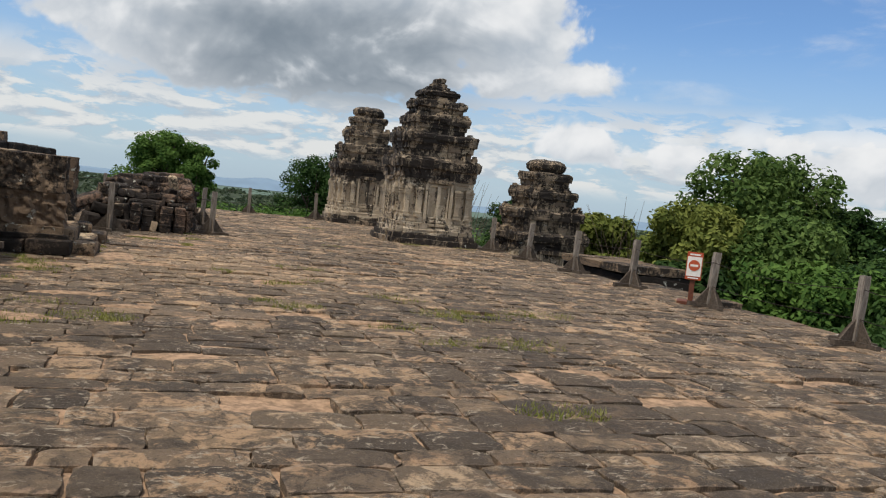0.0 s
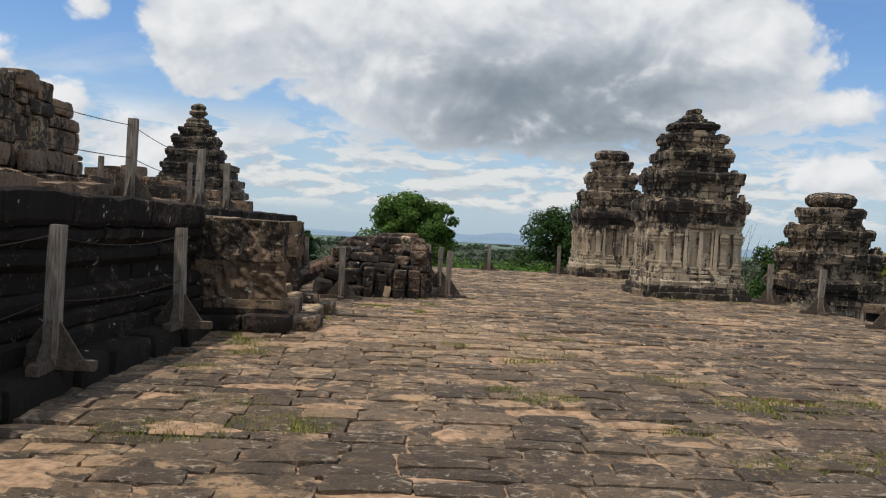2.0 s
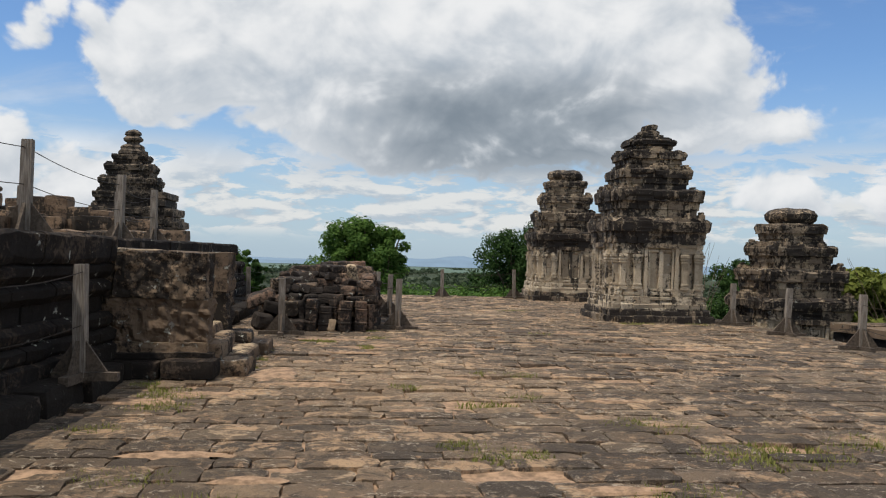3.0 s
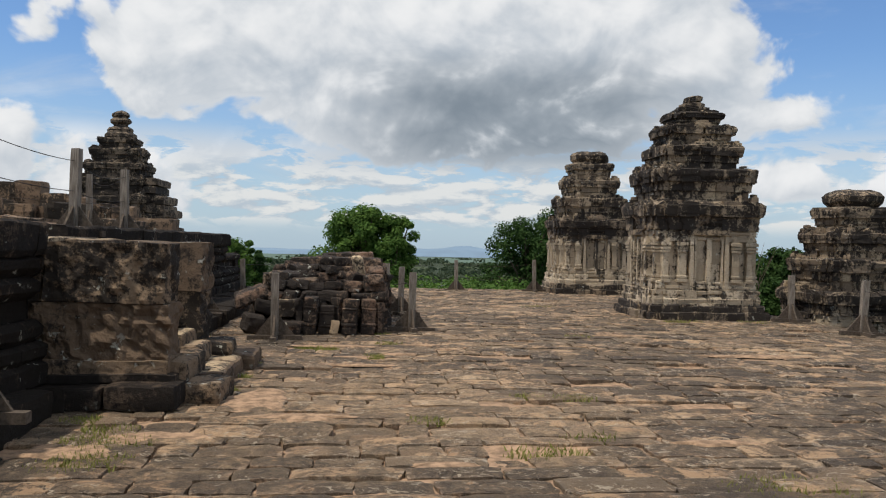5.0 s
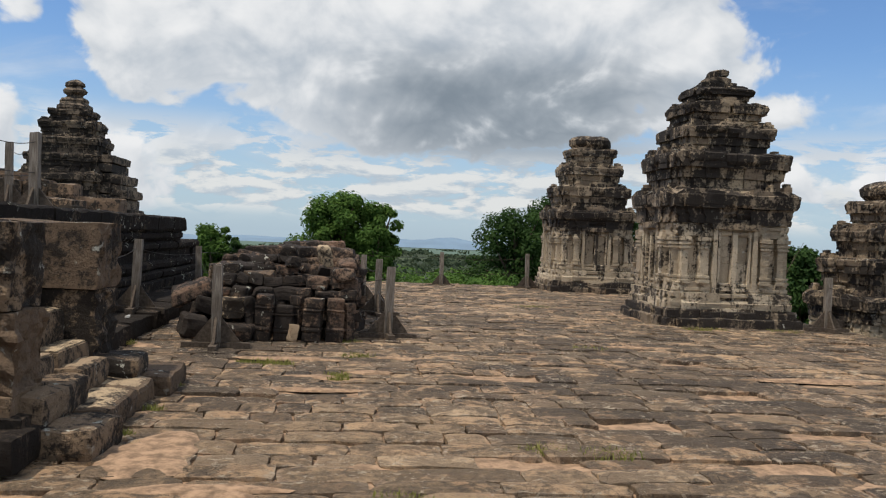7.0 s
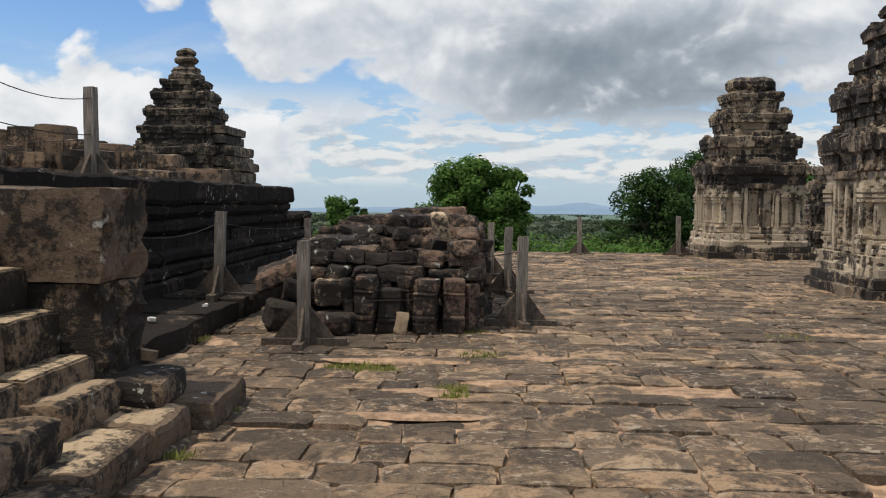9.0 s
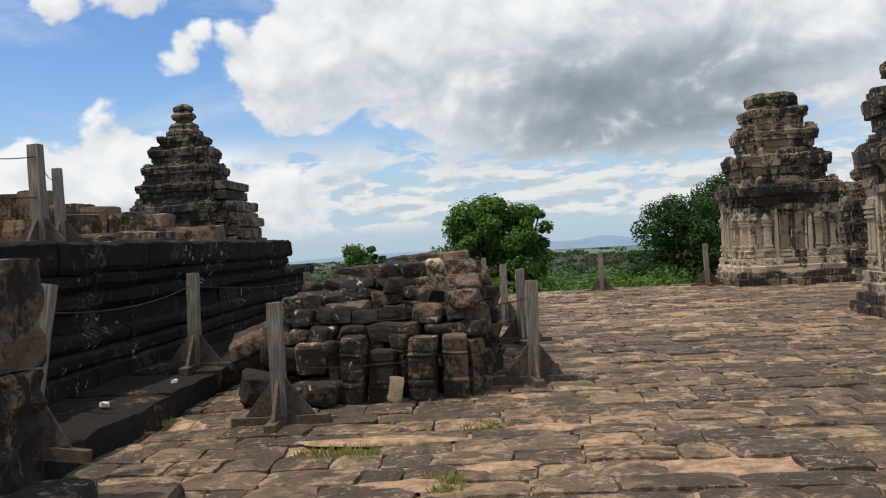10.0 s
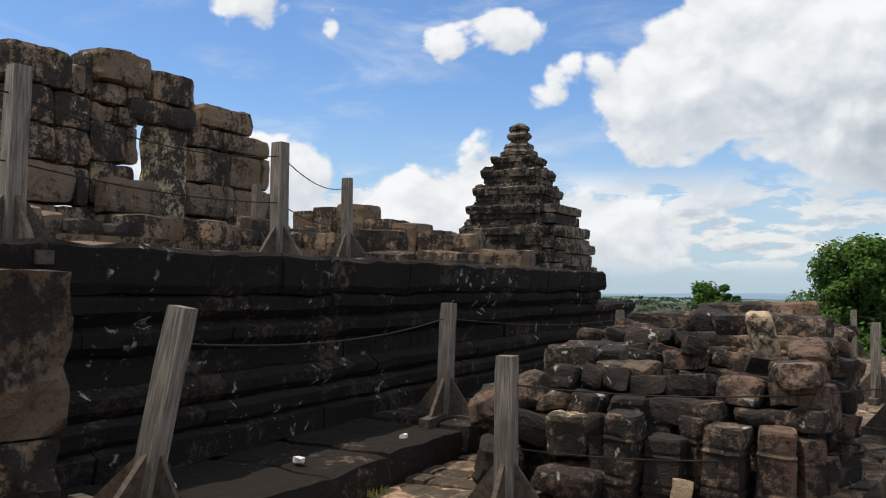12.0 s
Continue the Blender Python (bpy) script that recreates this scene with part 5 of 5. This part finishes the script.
tree(0.2, 45, -5.0, 3.75, 6.0, LEAF, "bushy bright green tree rising beyond the terrace edge", 125, 230, 0.105, 3, 0.3)
tree(2.0, 44.6, -5.0, 3.2, 3.4, LEAF, "smaller bright green tree beside a bushy one", 56, 180, 0.105, 4, 0.3)
tree(-10.6, 70, -7, 1.9, 4.6, LEAF, "small round green tree on the far slope", 50, 120, 0.16, 6)
tree(-9.0, 71, -7, 1.0, 3.0, LEAF_DARK, "small dark green tree on the far slope", 26, 100, 0.16, 7)
for i, (x, y, base, top, width, mat) in enumerate(((10.3, 49, -6, 3.5, 5.6, LEAF_DARK), (13.6, 52, -6, 4.7, 6.4, LEAF_DARK), (17.5, 47, -6, 3.6, 6.4, LEAF_DARK),
                                                   (14.9, 17.2, -4.5, 1.6, 3.6, LEAF_YELLOW), (16.0, 13.0, -4.5, 2.3, 5.0, LEAF_YELLOW), (19.2, 14.2, -4.5, 4.2, 6.4, LEAF_MID),
                                                   (21.7, 13.6, -4.5, 2.7, 4.6, LEAF_DARK), (21.0, 9.2, -4.5, 1.2, 6.4, LEAF_MID), (22.5, 6.0, -4.5, 0.8, 7.0, LEAF_DARK), (19.0, 4.5, -4.5, 0.6, 6, LEAF_MID), (17.6, 11.0, -4.5, 2.2, 5.2, LEAF_MID), (18.6, 8.0, -4.5, 1.2, 5.6, LEAF_DARK),
                                                   (24.5, 2.0, -4.5, 1.2, 6.5, LEAF_DARK), (16.6, 8.5, -4.5, 1.0, 5.4, LEAF), (21, -1.5, -4.5, 0.6, 6, LEAF_DARK), (17.2, 1.0, -4.5, 0.0, 5.6, LEAF),
                                                   (16.5, 24.0, -4.5, 1.2, 4.5, LEAF), (17.5, 30.0, -5, 1.8, 5, LEAF_DARK), (15.0, 5.0, -4.5, -0.3, 4.4, LEAF_DARK), (25, 12, -5, 1.5, 7, LEAF_DARK), (14.2, 10.6, -4.5, 0.5, 3.2, LEAF_DARK))):
    tree(x, y, base, top, width, mat, {"fresh green leaves": "leafy green tree growing on the temple hill", "deep green leaves": "dense dark green tree on the temple hill", "middle green leaves": "dense broad green tree beyond the terrace fence",
                                       "yellowish green leaves": "yellowish green tree beside the lower tower"}[mat.name], 135 if x > 14 and y < 20 else 120, 190, 0.11 if x > 14 and y < 20 else 0.095, 40 + i, 0.22)


def build_woods():
    """The closed canopy on the hill's flanks."""
    rng.seed(99)
    woods = Leaves()
    for _ in range(900):
        a = radians(rng.uniform(-62, 78))
        r = 27 + 190 * rng.random() ** 1.7
        x, y = r * math.sin(a), 9 + r * math.cos(a)
        if y < 36 and x < 19:
            continue
        ground = hill_height(r)
        open_left = a < radians(-4)
        if r < 80:
            top = (-1.6 if open_left else -0.25) + rng.uniform(-0.9, 0.35) - 0.035 * max(0, r - 38)
        else:
            top = ground + rng.uniform(4, 8)
        s = rng.uniform(1.2, 2.2) * (1 + r / 130)
        woods.cluster((x, y, top - s * 0.7), s, 150, 0.075 + r * 0.0026, 0.7)
        if top - ground > s * 1.6:
            woods.cluster((x, y, (top + ground) / 2 - s * 0.5), s * 1.1, 50, 0.14 + r * 0.004, 1.3)
    # bushes standing up just past the terrace edge
    for _ in range(60):
        x, y = rng.uniform(1.5, 10), rng.uniform(37, 47)
        top = rng.uniform(-1.1, 0.1) - 0.02 * (y - 37)
        s = rng.uniform(0.6, 1.2)
        for k in range(4):
            woods.cluster((x + rng.uniform(-0.4, 0.4), y + rng.uniform(-0.4, 0.4), top - s * 0.7 - k * s), s, 130, 0.085, 0.8)
    tagged(new("woods", woods.mesh("woods", LEAF)), "dense green tree canopy covering the temple hill", "woodland", kind="stuff")


build_woods()


def build_far_canopy():
    """Tree crowns scattered over the plain."""
    rng.seed(123)
    far = Leaves()
    for _ in range(5200):
        a = radians(rng.uniform(-50, 60))
        r = 230 * (14.0 ** rng.random())
        if noise.noise((r * math.sin(a) * 0.004, r * math.cos(a) * 0.004, 2)) < -0.12:
            continue
        x, y = r * math.sin(a), 9 + r * math.cos(a)
        s = r * rng.uniform(0.006, 0.012)
        far.cluster((x, y, -65 + rng.uniform(1.5, 7) + min(6, s * 0.4)), s, 16, s * 0.32, min(1.0, 5 / s))
    tagged(new("far_canopy", far.mesh("far_canopy", LEAF_FAR)), "scattered treetops of the wooded plain", "woodland", kind="stuff")


build_far_canopy()


def bare_twigs(x, y, z, tall, seed):
    rng.seed(seed)
    bm = bmesh.new()
    for i in range(22):
        a, lean = rng.uniform(0, 6.28), rng.uniform(0.1, 0.45)
        l = tall * rng.uniform(0.5, 1)
        d = Vector((math.cos(a) * lean, math.sin(a) * lean, 1)).normalized()
        p = Vector((x, y, z)) + Vector((rng.uniform(-0.3, 0.3), rng.uniform(-0.3, 0.3), 0))
        q = p + d * l * 0.6
        tube(bm, [p, q, q + (d + Vector((rng.uniform(-0.4, 0.4), rng.uniform(-0.4, 0.4), 0))) * l * 0.4], [0.018, 0.011, 0.004], 4)
    tagged(part("bare_shrub", bm, BARK), "leafless grey twigs of a dry shrub", "shrub", "dry shrubs")


bare_twigs(11.0, 20.5, -1.85, 4.2, 5)
bare_twigs(14.5, 15.5, -2.0, 4.4, 6)


def grass_tuft(x, y, z, spread, count, label="tuft of short yellow-green grass growing between stones", tall=0.065):
    bm = bmesh.new()
    for _ in range(count):
        r, a = spread * rng.random() ** 0.6, rng.uniform(0, 6.28)
        p = Vector((x + r * math.cos(a), y + r * math.sin(a) * 0.7, z - 0.03))
        h = tall * rng.uniform(0.4, 1.2)
        lean = Vector((rng.uniform(-0.7, 0.7), rng.uniform(-0.7, 0.7), 1)).normalized() * h
        w = Vector((rng.uniform(-1, 1), rng.uniform(-1, 1), 0)).normalized() * 0.009
        bm.faces.new([bm.verts.new(q) for q in (p - w, p + w, p + lean)])
    tagged(new("grass_tuft", mesh_from("grass_tuft", bm, GRASS)), label, "grass", kind="stuff")


rng.seed(31)
for x, y, spread, count in ((-0.05, 9.85, 0.34, 420), (0.82, 8.85, 0.12, 200), (2.1, 3.6, 0.35, 160), (3.6, 2.6, 0.5, 320), (3.0, 0.2, 0.4, 180), (-0.9, 0.6, 0.4, 260), (-0.2, -0.2, 0.3, 140),
                             (-0.75, 8.2, 0.12, 120), (-0.7, 7.2, 0.1, 90), (-0.75, 6.3, 0.12, 110), (-1.75, 4.75, 0.2, 200), (-1.4, 4.4, 0.25, 160), (2.4, 6.0, 0.2, 120), (0.9, 12.0, 0.2, 160), (-2.0, 11.3, 0.15, 120),
                             (1.95, 1.3, 0.4, 360), (4.2, 1.35, 0.7, 700), (-1.3, 3.9, 0.4, 420), (-0.3, -0.15, 0.45, 420), (-1.15, -0.5, 0.5, 520), (1.65, 1.65, 0.25, 200), (5.5, 1.8, 0.6, 480), (4.2, -0.6, 0.6, 420), (1.28, 4.75, 0.22, 240), (2.9, 5.9, 0.25, 200), (-1.25, 3.4, 0.3, 300), (0.8, 9.1, 0.16, 220), (1.05, 10.6, 0.25, 200), (5.1, 19.2, 0.5, 260), (3.35, -3.45, 0.4, 320), (3.3, -0.8, 0.35, 260), (-1.6, 2.2, 0.3, 160), (7.6, 15.3, 0.5, 240), (9.2, 15.4, 0.4, 200), (4.4, 12.0, 0.3, 130), (2.6, 4.1, 0.25, 100), (-1.3, 3.2, 0.35, 260)):
    grass_tuft(x, y, 0.0, spread, count)


def sand_patch(x, y, rx, ry, seed):
    """A thin spread of sand lying over the slabs."""
    bm = bmesh.new()
    rings = []
    for k, (f, h) in enumerate(((1.0, -0.012), (0.8, 0.004), (0.45, 0.010))):
        ring = []
        for j in range(22):
            a = 2 * math.pi * j / 22
            wob = 1 + 0.55 * noise.noise((math.cos(a) * 1.6 + seed, math.sin(a) * 1.6, k * 0.1)) + 0.25 * noise.noise((math.cos(a) * 5 + seed, math.sin(a) * 5, 3))
            ring.append(bm.verts.new((x + rx * f * wob * math.cos(a), y + ry * f * wob * math.sin(a), h)))
        rings.append(ring)
    for r0, r1 in zip(rings, rings[1:]):
        for j in range(22):
            bm.faces.new((r0[j], r0[(j + 1) % 22], r1[(j + 1) % 22], r1[j]))
    bm.faces.new(rings[-1])
    tagged(part("sand_patch", bm, SAND), "thin patch of ochre sand on the paving", "sand", kind="stuff")


for i, (x, y, rx, ry) in enumerate(((-0.35, 5.75, 0.36, 0.55), (0.55, 8.2, 0.5, 0.10), (0.55, 8.95, 0.28, 0.13), (1.15, 9.35, 0.25, 0.12), (0.2, 10.2, 0.6, 0.14), (1.5, 10.45, 0.35, 0.12), (1.9, 9.9, 0.2, 0.1),
                                    (-1.75, -1.7, 0.4, 0.35), (-1.0, -0.4, 0.35, 0.16), (-0.6, 1.3, 0.4, 0.13), (0.0, 0.55, 0.25, 0.1), (1.0, -0.3, 0.15, 0.2), (-1.5, 3.6, 0.4, 0.25), (-0.9, 4.1, 0.5, 0.2),
                                    (0.1, 4.9, 0.5, 0.16), (1.3, 3.2, 0.3, 0.1), (2.6, 0.3, 0.35, 0.1), (3.6, 3.9, 0.35, 0.11), (6.5, 9.5, 0.9, 0.16), (5.2, 12.2, 0.6, 0.12))):
    sand_patch(x, y, rx, ry, i * 3.7)


# ---- paving, last: worn slabs laid in courses across the terrace ----
def slab_mesh(seed):
    """A unit slab with chipped edges; scaled to each place."""
    bm = bmesh.new()
    cols, rows = 6, 4
    grid = []
    for j in range(rows + 1):
        line = []
        for i in range(cols + 1):
            x, y = i / cols - 0.5, j / rows - 0.5
            rim = i in (0, cols) or j in (0, rows)
            corner = i in (0, cols) and j in (0, rows)
            v = noise.noise_vector((x * 2.3 + seed * 3.1, y * 2.3, seed))
            c = noise.noise_vector((x * 7.0 + seed * 1.7, y * 7.0, seed + 20))
            px = x * (0.965 if corner else 1.0) + v.x * 0.04 + (c.x * 0.045 if rim else 0)
            py = y * (0.95 if corner else 1.0) + v.y * 0.06 + (c.y * 0.07 if rim else 0)
            line.append(bm.verts.new((px, py, -(0.19 if corner else 0.085 if rim else 0.0) + v.z * 0.10 + c.z * 0.08)))
        grid.append(line)
    for j in range(rows):
        for i in range(cols):
            bm.faces.new((grid[j][i], grid[j][i + 1], grid[j + 1][i + 1], grid[j + 1][i]))
    loop = [grid[0][i] for i in range(cols + 1)] + [grid[j][cols] for j in range(1, rows + 1)] + [grid[rows][i] for i in range(cols - 1, -1, -1)] + [grid[j][0] for j in range(rows - 1, 0, -1)]
    foot = [bm.verts.new((v.co.x, v.co.y, -1.0)) for v in loop]
    for i in range(len(loop)):
        k = (i + 1) % len(loop)
        bm.faces.new((loop[i], foot[i], foot[k], loop[k]))
    me = mesh_from("slab", bm, PAVING)
    rim = me.attributes.new("rim", "FLOAT", "POINT")
    for j in range(rows + 1):
        for i in range(cols + 1):
            rim.data[j * (cols + 1) + i].value = 1.0 if i in (0, cols) or j in (0, rows) else 0.0
    for k in range(len(loop)):
        rim.data[(rows + 1) * (cols + 1) + k].value = 1.0
    return me


def build_paving():
    rng.seed(5)
    floor = bpy.data.objects["floor"]
    variants = [slab_mesh(s) for s in range(18)]
    rough = [([v.co.copy() for v in me.vertices], [tuple(p.vertices) for p in me.polygons]) for me in variants]
    rims = [[v.value for v in me.attributes["rim"].data] for me in variants]
    verts, faces, edges = [], [], []
    thick = 0.10
    y = -24.0
    while y < EDGE_Y - 0.1:
        d = rng.choice((0.26, 0.30, 0.33, 0.37, 0.41, 0.48))
        x = -2.25 + rng.uniform(-0.3, 0)
        while x < EDGE_X - 0.15:
            w = rng.uniform(0.38, 0.86) if rng.random() < 0.8 else rng.uniform(0.26, 0.4)
            if x + w > EDGE_X - 0.3:
                w = EDGE_X - 0.02 - x
            cx, cy = x + w / 2, y + d / 2
            x += w
            lost = rng.random()
            sunk = rng.uniform(-0.014, 0.006) - (0.028 if lost < 0.05 else 0.0)
            if lost < 0.018:
                continue
            drift = 0.05 * noise.noise((cx * 0.35, cy * 0.2, 8)) + 0.02 * math.sin(cx * 0.9)
            m = Matrix.Translation((cx, cy + drift, sunk)) @ pose(0, 0, 0, rng.uniform(-1.4, 1.4), rng.uniform(-1.1, 1.1), rng.uniform(-1.8, 1.8)) @ Matrix.Diagonal((w - 0.02, d - 0.02, thick, 1))
            pick = rng.randrange(18)
            if -0.6 < cx < 2.9 and -3.0 < cy < 9.6:
                ob = new("paving_slab", variants[pick])
                ob.parent = floor
                ob.matrix_basis = m
            else:
                base = len(verts)
                verts += [m @ v for v in rough[pick][0]]
                edges += rims[pick]
                faces += [tuple(i + base for i in f) for f in rough[pick][1]]
        y += d
    me = bpy.data.meshes.new("paving")
    me.from_pydata(verts, [], faces)
    me.materials.append(PAVING)
    me.attributes.new("rim", "FLOAT", "POINT").data.foreach_set("value", edges)
    ob = new("paving", me)
    ob.parent = floor
    tagged(ob, "worn sandstone paving slabs in courses", kind="stuff")


build_paving()
